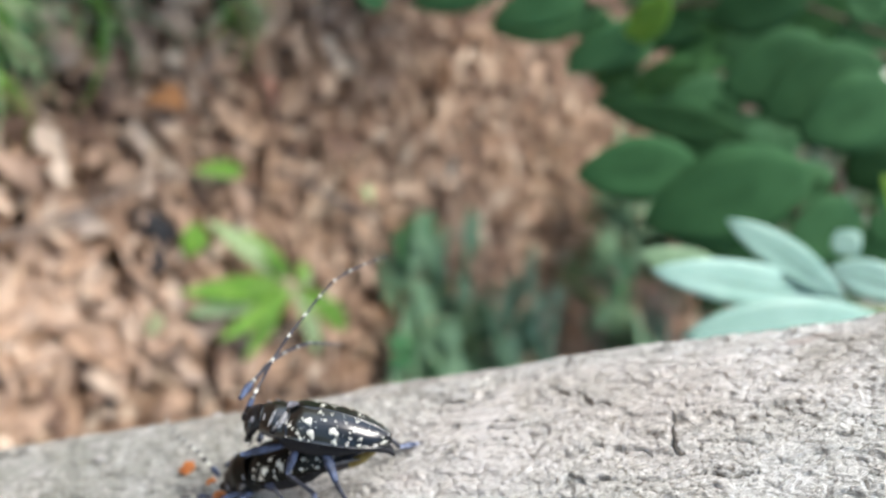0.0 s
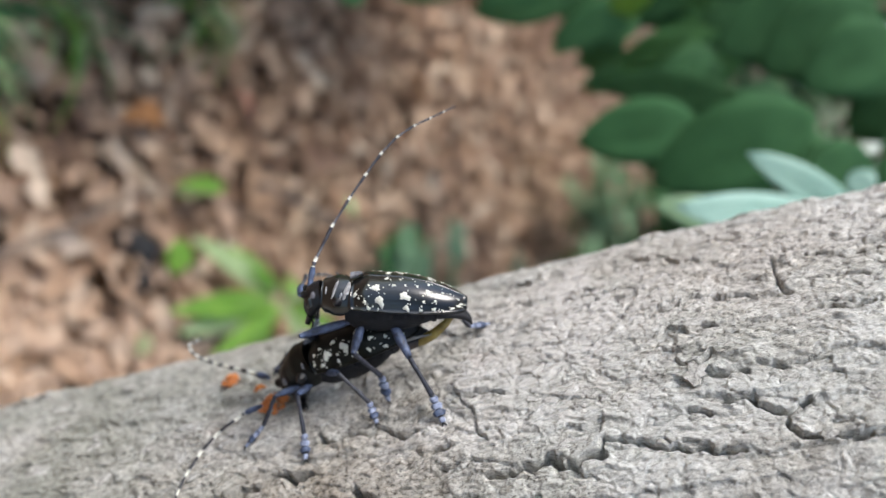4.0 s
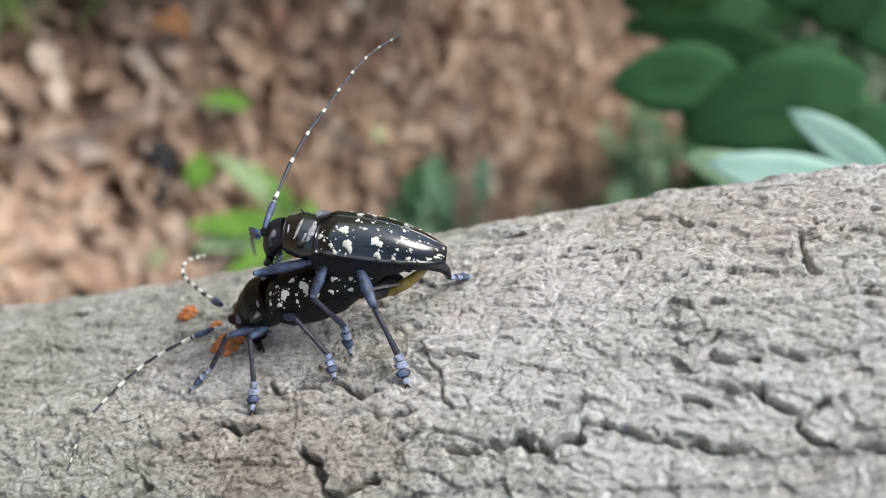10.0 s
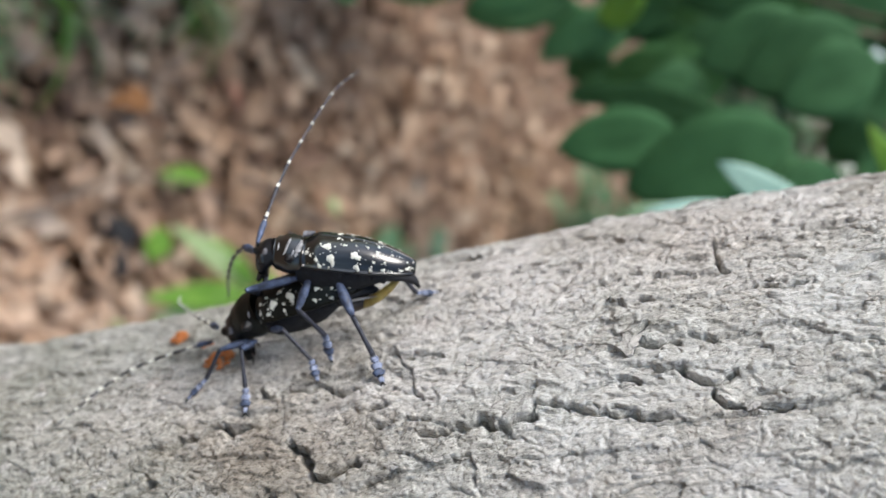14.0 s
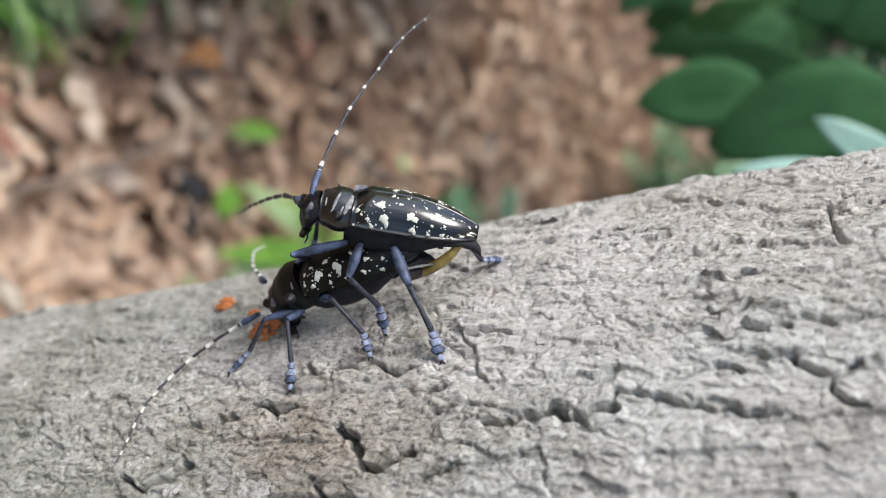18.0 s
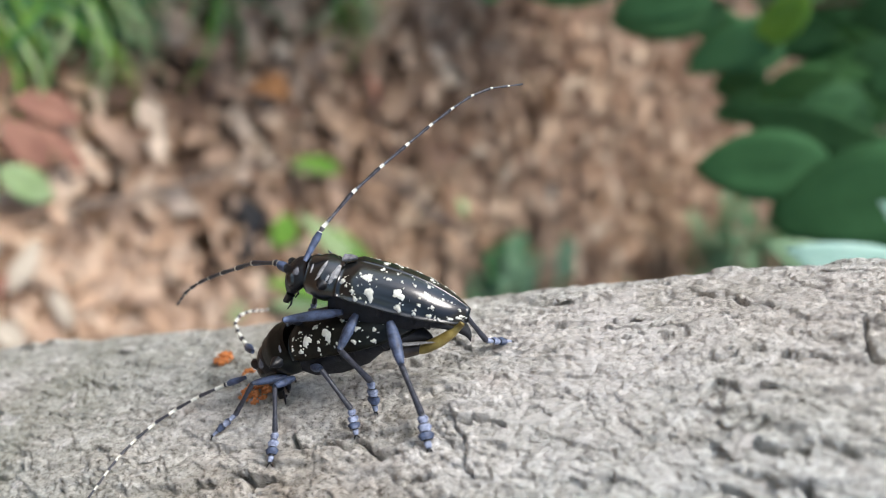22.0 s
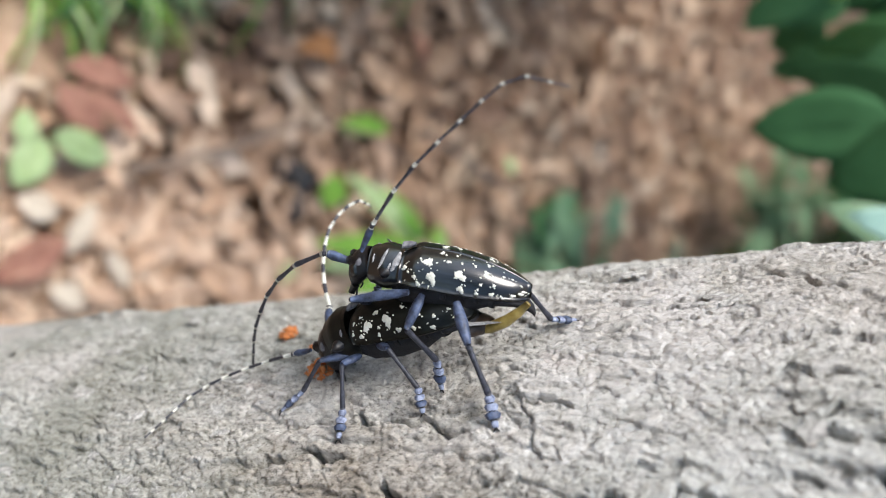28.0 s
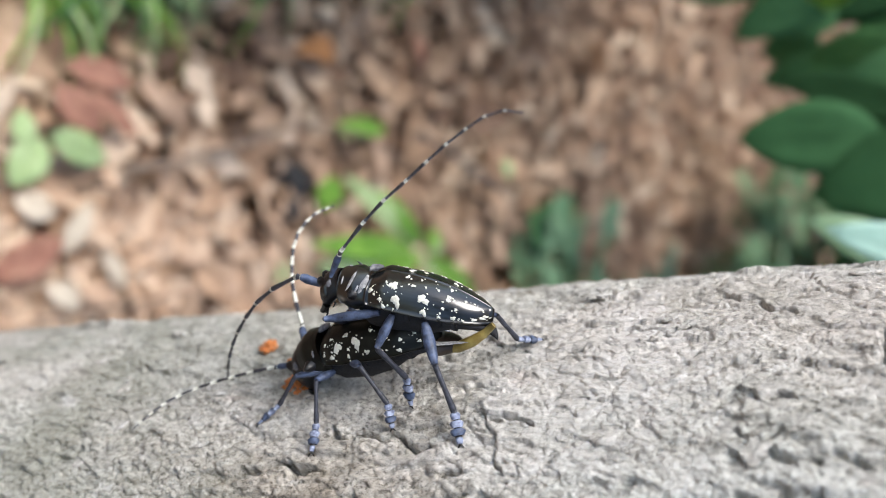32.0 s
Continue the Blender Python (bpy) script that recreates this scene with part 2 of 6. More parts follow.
# ---- ground ----
def ground():
    k = np.concatenate([-np.geomspace(60, 1.2, 20), np.linspace(-1.1, 1.1, 60), np.geomspace(1.2, 60, 20)])
    x, y = np.meshgrid(k, k + 0.9, indexing="ij")
    z = 0.012 * wave(x * 3, y * 3, 11) - 0.012
    me = fast_mesh("ground", np.stack([x, y, z], -1).reshape(-1, 3), grid_faces(len(k), len(k)), SOIL)
    tagged(new("ground", me), "dark forest soil under fallen leaves", "ground", kind="structure")


ground()


def leaf_shape(length, width, teeth, curl, cup, twist, rng, nu=7):
    """A dry leaf as points and faces: pointed ends, a toothed rim, a fold along its rib, curled."""
    u = np.linspace(0, 1, nu)
    half = width * np.sin(np.pi * u ** 0.85) ** 0.8 * 0.5
    half *= rng.uniform(0.82, 1.15, nu)
    half[0] = half[-1] = 0.0006
    saw = 1 + teeth * np.where(np.arange(nu) % 2, 1, -1)
    cols = []
    for s in (-1, -0.5, 0, 0.5, 1):
        y = half * s * (saw if abs(s) == 1 else 1)
        z = cup * width * (abs(s) ** 1.5) + rng.uniform(-0.04, 0.04, nu) * width
        cols.append(np.stack([u * length, y, z], -1))
    v = np.stack(cols, 1)
    a = curl * (v[..., 0] / length - 0.4)
    x = v[..., 0].copy()
    v[..., 2] += length * 0.35 * (np.cos(a) - 1) * -np.sign(curl)
    t = twist * (x / length - 0.5)
    y, z = v[..., 1].copy(), v[..., 2].copy()
    v[..., 1], v[..., 2] = y * np.cos(t) - z * np.sin(t), y * np.sin(t) + z * np.cos(t)
    v[..., 0] -= length / 2
    return v.reshape(-1, 3), grid_faces(nu, 5)


def scatter(name, shapes, spots, material, label, category):
    """One object of many pieces: shapes[k] turned and laid at each spot (k, x, y, z, tilt_x, tilt_y, heading, size)."""
    vs, fs, n = [], [], 0
    for k, x, y, z, tx, ty, h, s in spots:
        v, f = shapes[int(k)]
        m = np.array(Euler((tx, ty, h)).to_matrix())
        vs.append(v @ m.T * s + (x, y, z))
        fs.append(f + n)
        n += len(v)
    ob = new(name, fast_mesh(name, np.concatenate(vs), np.concatenate(fs), material))
    return tagged(ob, label, category, kind="stuff")


def leaf_litter():
    rng = np.random.default_rng(5)
    shapes = [leaf_shape(rng.uniform(0.036, 0.064), rng.uniform(0.013, 0.023), rng.uniform(0.05, 0.13), rng.uniform(-1.0, 1.0),
                         rng.uniform(-0.2, 0.3), rng.uniform(-0.9, 0.9), rng, 11) for _ in range(28)]
    own = np.random.default_rng(15)
    shapes += [leaf_shape(own.uniform(0.036, 0.064), own.uniform(0.013, 0.023), own.uniform(0.05, 0.13), own.uniform(-1.0, 1.0),
                          own.uniform(-0.2, 0.3), own.uniform(-0.9, 0.9), own, 5) for _ in range(28)]
    spots = []
    for layer in range(3):
        for _ in range(4200):
            y = 0.05 + 3.6 * rng.random() ** 1.5
            x = rng.uniform(-0.5 - 0.25 * y, 0.35 + 0.22 * y)
            spots.append((rng.integers(28) + 28 * (layer < 2), x, y, 0.002 + 0.012 * layer + rng.uniform(0, 0.012), rng.normal(0, 0.32), rng.normal(0, 0.32),
                          rng.uniform(0, 6.28), rng.choice((0.45, 0.8, 1.0, 1.3)) * rng.uniform(0.85, 1.15)))
    for _ in range(9000):
        y = 0.05 + 2.6 * own.random() ** 1.4
        spots.append((own.integers(28, 56), own.uniform(-0.5 - 0.25 * y, 0.35 + 0.22 * y), y, own.uniform(0.006, 0.034), own.normal(0, 0.5), own.normal(0, 0.5), own.uniform(0, 6.28), own.uniform(0.22, 0.55)))
    for _ in range(14000):
        a, r = own.uniform(0, 6.283), 0.25 + 7.5 * own.random() ** 1.1
        x, y = r * math.cos(a), r * math.sin(a)
        if y < 0.05 or x < -0.4 - 0.25 * y or x > 0.3 + 0.22 * y:
            spots.append((own.integers(28, 56), x, y, own.uniform(0.005, 0.035), own.normal(0, 0.3), own.normal(0, 0.3), own.uniform(0, 6.28), own.uniform(0.9, 2.0)))
    for _ in range(4000):
        y = own.uniform(3.0, 11)
        spots.append((own.integers(28, 56), own.uniform(-0.5 - 0.35 * y, 0.5 + 0.3 * y), y, own.uniform(0.01, 0.05), own.normal(0, 0.4), own.normal(0, 0.4), own.uniform(0, 6.28), own.uniform(1.0, 1.9)))
    scatter("leaf_litter", shapes, spots, LITTER, "thick layer of dry brown fallen leaves", "leaf litter")
    spots = []
    for _ in range(300):
        y = 0.12 + abs(rng.normal(0, 0.26))
        spots.append((rng.integers(28), rng.normal(0.045, 0.05), y, 0.036 + rng.uniform(0, 0.006), rng.normal(0, 0.3), rng.normal(0, 0.3), rng.uniform(0, 6.28), rng.choice((0.5, 0.8, 1.0, 1.2))))
    scatter("leaf_litter", shapes, spots, PALE_LITTER, "bleached pale dry leaves lying over the brown ones", "leaf litter")


leaf_litter()


# ---- trunk ----
CRACKS = []


def crack(wide, *line):
    """One ragged split in the bark, through places (metres up the trunk, degrees round it)."""
    CRACKS.append((wide, line))


crack(1.5, (-0.0276, 47.4), (-0.0254, 48.1), (-0.0233, 47.6), (-0.0219, 46.7), (-0.0191, 46.6), (-0.0181, 48.5), (-0.0153, 47.5), (-0.0126, 47.8))
crack(0.9, (-0.0126, 47.8), (-0.0119, 46.0), (-0.0099, 46.7), (-0.0051, 48.3), (-0.0032, 48.6), (-0.0020, 49.7), (0.0040, 50.5))
crack(1.2, (0.0070, 44.8), (0.0085, 47.0), (0.0100, 47.3), (0.0129, 46.2))
crack(0.9, (0.0101, 48.4), (0.0108, 50.8), (0.0133, 51.4), (0.0145, 51.1), (0.0184, 51.4))
crack(1.5, (-0.0468, 44.9), (-0.0454, 46.4), (-0.0430, 50.3), (-0.0410, 50.9), (-0.0370, 49.9))
crack(1.3, (-0.0658, 42.6), (-0.0629, 42.1), (-0.0593, 40.8), (-0.0580, 41.2), (-0.0568, 42.5), (-0.0540, 41.6))
crack(1.1, (-0.0530, 35.6), (-0.0517, 37.1), (-0.0485, 36.4), (-0.0458, 37.5), (-0.0434, 36.9), (-0.0402, 38.9), (-0.0382, 39.0))
crack(1.0, (-0.0386, 36.7), (-0.0366, 36.1), (-0.0356, 35.3))
crack(0.35, (-0.0350, 34.0), (-0.0313, 34.6), (-0.0293, 38.0), (-0.0291, 40.6), (-0.0278, 42.7))
crack(0.6, (-0.0305, 34.7), (-0.0276, 35.6), (-0.0245, 36.1))
crack(0.8, (-0.0354, 42.2), (-0.0338, 42.6), (-0.0331, 42.1))
crack(0.8, (-0.0343, 45.7), (-0.0328, 45.5), (-0.0318, 44.9))
crack(1.2, (-0.0771, 49.3), (-0.0746, 50.4), (-0.0724, 50.2), (-0.0676, 47.9))
crack(0.8, (-0.0975, 20.7), (-0.0932, 22.4), (-0.0898, 20.8))
crack(0.8, (-0.0626, 37.1), (-0.0586, 36.7))
crack(0.9, (-0.0036, 11.6), (-0.0016, 13.3), (0.0012, 13.9))
crack(0.9, (0.0012, 15.0), (0.0027, 17.5), (0.0053, 17.9))
crack(0.8, (-0.0031, 28.3), (0.0006, 27.4))
crack(1.0, (-0.0230, 23.2), (-0.0210, 23.0))
crack(0.8, (0.0148, 22.3), (0.0145, 27.4), (0.0156, 29.9))
crack(1.0, (-0.0179, 9.9), (-0.0162, 9.3))
crack(0.9, (0.0194, 33.6), (0.0216, 34.7), (0.0247, 34.7))
crack(0.9, (0.0026, 33.2), (0.0050, 33.7))
crack(1.0, (0.0019, 43.0), (0.0034, 44.2), (0.0072, 44.9))
crack(0.8, (-0.0008, 37.6), (0.0017, 38.8), (0.0035, 37.8))
crack(0.9, (0.0022, 40.1), (0.0054, 40.9), (0.0070, 40.8))
crack(0.8, (0.0087, 40.2), (0.0113, 41.4))
crack(0.8, (-0.0012, 44.5), (0.0015, 46.2))
crack(0.8, (-0.0357, 29.7), (-0.0333, 29.0))
crack(1.4, (-0.1093, 28.6), (-0.1062, 28.4), (-0.1036, 27.4), (-0.1020, 25.3))
crack(1.0, (-0.0986, 40.3), (-0.0961, 40.4), (-0.0947, 38.9))
crack(1.0, (-0.0095, 62.6), (-0.0077, 63.5), (-0.0018, 63.8))
crack(1.6, (-0.0486, 52.5), (-0.0473, 55.8), (-0.0456, 56.6), (-0.0441, 55.5))
crack(0.9, (-0.0356, 52.6), (-0.0320, 52.0))


def lattice(u, v, seed):
    """Value noise between -1 and 1 on numpy arrays."""
    def rnd(a, c):
        h = np.sin(a * 12.9898 + c * 78.233 + seed * 37.719) * 43758.5453
        return (h - np.floor(h)) * 2 - 1
    a, c = np.floor(u), np.floor(v)
    f, g = u - a, v - c
    f, g = f * f * (3 - 2 * f), g * g * (3 - 2 * g)
    return (rnd(a, c) * (1 - f) + rnd(a + 1, c) * f) * (1 - g) + (rnd(a, c + 1) * (1 - f) + rnd(a + 1, c + 1) * f) * g


def rough(u, v, seed, octaves=4):
    return sum(0.55 ** k * lattice(u * 2 ** k, v * 2 ** k, seed + k) for k in range(octaves))


def bark_height(x, arc):
    """How far the bark stands out of the even trunk; x up the trunk and arc round it, in metres."""
    h = 0.0005 * wave(x * 45, arc * 45, 3, 2) + 0.00020 * lattice(x / 0.009, arc / 0.006, 4) + 0.00006 * rough(x / 0.0006, arc / 0.0005, 14, 2)
    wx = x + 0.0006 * rough(x / 0.0024, arc / 0.0020, 11, 2) + 0.0012 * lattice(x / 0.009, arc / 0.009, 31)
    wa = arc + 0.0005 * rough(x / 0.0024, arc / 0.0020, 21, 2) + 0.0008 * lattice(x / 0.009, arc / 0.009, 41)
    # thin plates of three sizes with ragged rims, each lifted at its lower side
    for size, ratio, tall, seed in ((0.0060, 1.8, 0.00070, 1), (0.0026, 2.1, 0.00058, 2), (0.0013, 2.2, 0.00030, 3)):
        d1, d2, (r, s, q, du, dv) = cells(wx / (size * ratio), wa / size, seed)
        gap = np.clip(1 - (d2 - d1) / 0.10, 0, 1) * (q > 0.6)
        h += tall * (0.5 * (r - 0.5) + 0.3 * (s - 0.5) * du - (0.1 + 1.35 * q * q) * dv - 0.4 * gap)
    d1, d2, (r, s, q, du, dv) = cells(wx / 0.0020, wa / 0.0009, 5)
    h += 0.00024 * (0.8 * (r - 0.5) + np.clip((d2 - d1) / 0.32, 0, 1) ** 0.55 - 0.5 * q * dv)
    jx, ja = x + 0.0004 * rough(x / 0.0020, arc / 0.0020, 8, 2), arc + 0.0006 * rough(x / 0.0018, arc / 0.0020, 9, 2)
    for wide, line in CRACKS:
        best = np.full(x.shape, 1.0)
        side = np.zeros(x.shape)
        for (x0, a0), (x1, a1) in zip(line, line[1:]):
            b0, b1 = -radians(a0) * TRUNK_R, -radians(a1) * TRUNK_R
            ex, ea = x1 - x0, b1 - b0
            k = np.clip(((jx - x0) * ex + (ja - b0) * ea) / (ex * ex + ea * ea), 0, 1)
            dx, da = jx - x0 - k * ex, ja - b0 - k * ea
            d = np.hypot(dx, da)
            side = np.where(d < best, da, side)
            best = np.minimum(best, d)
        # the upper lip stands proud, the bark below it is sunk
        h -= 0.0021 * min(wide, 1.6) * np.where(side > 0, np.exp(-(best / 0.00014) ** 2), np.exp(-(best / (0.00042 * wide)) ** 4))
        h += 0.00040 * np.exp(-(best / 0.0030) ** 2) * (side > 0)
    return h


def trunk_radius(x):
    return TRUNK_R + 0.02 * np.exp(-(x + 0.62) / 0.06) - 0.012 * np.clip(x - 0.15, 0, None)


def trunk():
    ob = new("tree", None)
    ob.matrix_world = TREE
    tagged(ob, "leaning tree with grey, flaking, cracked bark", "tree")
    # the side towards the beetles is fine, the rest coarse; they meet at shared rings and seams
    def shell(xs, angs, name, label=""):
        x, a = np.meshgrid(xs, angs, indexing="ij")
        r = trunk_radius(x) + bark_height(x, a * TRUNK_R)
        v = np.stack([x, r * np.sin(a), r * np.cos(a) - TRUNK_R], -1).reshape(-1, 3)
        me = fast_mesh(name, v, grid_faces(len(xs), len(angs))[:, ::-1], BARK)
        o = new(name, me)
        o.parent = ob
        return o
    fine_x = np.linspace(-0.13, 0.10, 1101)
    fine_a = np.linspace(radians(-78), radians(20), 520)
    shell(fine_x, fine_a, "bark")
    shell(fine_x[::10], np.concatenate([np.linspace(radians(20), radians(282), 60)]), "rear_bark")
    shell(np.linspace(-0.64, -0.13, 80), np.linspace(radians(-78), radians(282), 120), "lower_bark")
    rng = random.Random(3)
    plates = []
    for k in range(9):
        n, v = 15, []
        w, l = rng.uniform(0.0012, 0.0022), rng.uniform(0.0018, 0.0036)
        ring = [(l * math.cos(6.283 * i / n) * (q := rng.uniform(0.62, 1.25)), w * math.sin(6.283 * i / n) * q) for i in range(n)]
        for f, z in ((1.0, -0.0004), (0.98, 0.00010), (0.6, 0.00016)):
            v += [(f * p, f * q, z + rng.uniform(-0.00007, 0.00007)) for p, q in ring]
        v.append((0, 0, 0.00016))
        faces = [(a + o, (a + 1) % n + o, (a + 1) % n + o + n, a + o + n) for o in (0, n) for a in range(n)] + [(2 * n + a, 2 * n + (a + 1) % n, 3 * n) for a in range(n)]
        plates.append(mesh_of("bark_flake", v, faces, BARK, False))
    for k in range(260):
        x, a = rng.uniform(-0.115, 0.06), radians(rng.uniform(-70, 8))
        if -0.072 < x < -0.022 and radians(-46) < a < radians(-8):
            continue
        o = part("bark_flake", plates[k % 9], ob)
        r = TRUNK_R + float(bark_height(np.array([x]), np.array([a * TRUNK_R]))[0])
        size = rng.choice((0.35, 0.45, 0.55, 0.7))
        o.matrix_basis = Matrix.Translation((x, r * math.sin(a), r * math.cos(a) - TRUNK_R)) @ pose(0, 0, 0, -math.degrees(a)) @ pose(0, 0, 0, rng.uniform(0, 6), rng.uniform(-3, 3), rng.gauss(0, 22)) @ Matrix.Diagonal((size, size, 0.8 * size, 1))
    for j in range(6):
        z, b = 2.5 + 0.25 * j, rng.uniform(0, 6.28)
        limb = [Vector((z, 0, -TRUNK_R)), Vector((z + 0.35, 0.5 * math.cos(b), 0.5 * math.sin(b))), Vector((z + 0.6, 1.1 * math.cos(b), 1.1 * math.sin(b)))]
        part("limb", tube("limb", [p / MM for p in limb], [28, 16, 6], BARK, 8), ob)
    gen = np.random.default_rng(12)
    v, f = leaf_shape(0.10, 0.05, 0.0, 0.6, 0.15, 0.3, gen, 5)
    vs = [v @ np.array(Euler(gen.normal(0, 0.8, 3)).to_matrix()).T + gen.normal(0, 1, 3) * (0.4, 0.6, 0.6) + (3.3, 0, 0) for _ in range(500)]
    part("crown", fast_mesh("crown", np.concatenate(vs), np.concatenate([f + k * len(v) for k in range(500)]), CANOPY), ob, "sparse crown of green leaves")
    shell(np.linspace(0.10, 3.4, 200), np.linspace(radians(-78), radians(282), 120), "upper_bark")
    return ob


trunk()


# ---- beetles ----
# Their frame lies on the bark, in millimetres: x up the trunk (heads point to -x), y away from the lens, z off the bark.
SEAT = TREE @ Matrix.Translation((-0.045, -TRUNK_R * math.sin(radians(28)), TRUNK_R * math.cos(radians(28)) - TRUNK_R)) @ pose(0, 0, 0, 28, 0, 0)

SHELL = Mat("black_wing_case", 0.32)
SHELL.colour(SHELL.mix(SHELL.ramp(SHELL.noise(700, 4, 0.6), (0.45, (0, 0, 0)), (0.7, (0.6, 0.6, 0.6))), (0.002, 0.0024, 0.002), (0.007, 0.0075, 0.005)))
SHELL.bump(SHELL.noise(2600, 3, 0.6), 0.10, 0.0001)
SHELL.b.inputs["IOR"].default_value = 1.42
SHELL.b.inputs["Coat Weight"].default_value = 1.0
SHELL.b.inputs["Coat Roughness"].default_value = 0.15
SHELL.b.inputs["Coat IOR"].default_value = 1.6
SHELL = SHELL.m
DULL_SHELL = Mat("dull_black_wing_case", 0.42)
DULL_SHELL.colour(DULL_SHELL.ramp(DULL_SHELL.noise(800, 4, 0.6), (0.4, (0.002, 0.0026, 0.002)), (0.7, (0.009, 0.011, 0.007))))
DULL_SHELL.bump(DULL_SHELL.noise(2600, 3, 0.6), 0.2, 0.0001)
DULL_SHELL.b.inputs["IOR"].default_value = 1.36
DULL_SHELL = DULL_SHELL.m
CHITIN = plain("black_chitin", (0.003, 0.003, 0.004), (0.012, 0.012, 0.014), 900, 0.36, 0.3, 0.0002)
BLUE = plain("blue_grey_down", (0.007, 0.010, 0.020), (0.10, 0.14, 0.25), 900, 0.5, 0.35, 0.0002)
BELLY = plain("black_belly_down", (0.003, 0.003, 0.004), (0.016, 0.017, 0.022), 1200, 0.8, 0.4, 0.0002)
PALE_BLUE = plain("pale_blue_down", (0.05, 0.065, 0.13), (0.42, 0.48, 0.64), 1500, 0.65, 0.3, 0.0002)
SHIN = plain("grey_black_shin", (0.008, 0.009, 0.013), (0.06, 0.065, 0.09), 1500, 0.45, 0.3, 0.0002)
WHITE_DOWN = plain("white_down", (0.62, 0.62, 0.52), (0.86, 0.86, 0.78), 2400, 0.8, 0.4, 0.0002)
SILVER_DOWN = plain("silver_down", (0.035, 0.035, 0.045), (0.26, 0.26, 0.28), 1800, 0.6, 0.3, 0.0002)
GREY_DOWN = plain("grey_down", (0.12, 0.12, 0.13), (0.48, 0.48, 0.48), 2600, 0.6, 0.3, 0.0002)
AMBER = plain("amber_membrane", (0.27, 0.18, 0.04), (0.56, 0.44, 0.14), 700, 0.28, 0.2, 0.0002, through=0.25)
UMBER = plain("brown_membrane", (0.014, 0.010, 0.008), (0.05, 0.032, 0.020), 700, 0.35, 0.3, 0.0002)
RUST = plain("orange_frass", (0.52, 0.14, 0.035), (0.90, 0.38, 0.13), 900, 0.9, 0.8, 0.0004)


def elytron_point(u, s, side):
    """A point of the wing case's outside: u from shoulder to tip, s from the seam to the rim."""
    x = 6.9 + 16.2 * u
    w = 3.8 * (1 - max(0.0, (u - 0.36) / 0.64) ** 2.5) ** 0.58 * (0.90 + 0.10 * min(1, u / 0.12)) if u < 1 else 0.0
    w = max(w, 0.25)
    top = 0.9 + 3.4 * (min(1.0, (u + 0.10) / 0.22) ** 0.5) * (1 - max(0.0, (u - 0.32) / 0.68) ** 2.0 * 0.84)
    rim = 0.55 - 0.4 * u - 0.4 * max(0, u - 0.8) / 0.2
    a = s * math.pi / 2
    y = w * math.sin(a) ** 0.9
    z = rim + (top - rim) * math.cos(a) ** 0.75
    hump = 0.22 * math.exp(-((u - 0.07) / 0.06) ** 2 - ((s - 0.62) / 0.2) ** 2)
    return Vector((x, side * (y + 0.03), z + hump))


def elytron(parent, side, shell):
    nu, ns = 26, 14
    outer = [elytron_point(i / (nu - 1), j / (ns - 1), side) for i in range(nu) for j in range(ns)]
    inner = [Vector((p.x, p.y * 0.93, p.z - 0.28)) for p in outer]
    f = [tuple(q) for q in grid_faces(nu, ns)]
    n = nu * ns
    g = [tuple(k + n for k in q[::-1]) for q in f]
    rim = [i * ns + ns - 1 for i in range(nu)] + [(nu - 1) * ns + j for j in range(ns - 2, -1, -1)] + [i * ns for i in range(nu - 2, -1, -1)] + list(range(1, ns - 1))
    h = [(a, a + n, b + n, b) for a, b in zip(rim, rim[1:] + rim[:1])]
    faces = f + g + h
    if side > 0:
        faces = [q[::-1] for q in faces]
    return part("elytron", mesh_of("elytron", [p * MM for p in outer + inner], faces, shell), parent, "black wing case with white spots")


SPOTS = ((0.04, 0.6, 0.42), (0.22, 0.38, 0.6), (0.25, 0.76, 0.8), (0.36, 0.3, 0.36), (0.47, 0.6, 0.74), (0.485, 0.9, 0.46), (0.3, 0.03, 0.42), (0.42, 0.06, 0.26), (0.46, 0.25, 0.2), (0.56, 0.24, 0.26),
         (0.66, 0.05, 0.34), (0.66, 0.32, 0.36), (0.65, 0.43, 0.48), (0.62, 0.72, 0.26), (0.7, 0.38, 0.22), (0.6, 0.92, 0.3), (0.72, 0.9, 0.38), (0.78, 0.93, 0.24), (0.87, 0.88, 0.4), (0.92, 0.8, 0.44),
         (0.95, 0.7, 0.4), (0.78, 0.28, 0.3), (0.85, 0.24, 0.26), (0.92, 0.4, 0.26), (0.08, 0.72, 0.26), (0.12, 0.82, 0.36), (0.165, 0.92, 0.32), (0.16, 0.35, 0.2), (0.72, 0.65, 0.34))
FEMALE_SPOTS = ((0.37, 0.55, 0.8), (0.19, 0.6, 0.7), (0.08, 0.48, 0.42), (0.12, 0.82, 0.42), (0.27, 0.86, 0.32), (0.28, 0.3, 0.5), (0.45, 0.8, 0.48), (0.05, 0.74, 0.3), (0.62, 0.5, 0.5), (0.5, 0.25, 0.4),
                (0.75, 0.6, 0.4), (0.85, 0.4, 0.36), (0.15, 0.36, 0.32), (0.58, 0.82, 0.4), (0.3, 0.68, 0.26), (0.72, 0.9, 0.36), (0.88, 0.75, 0.36))


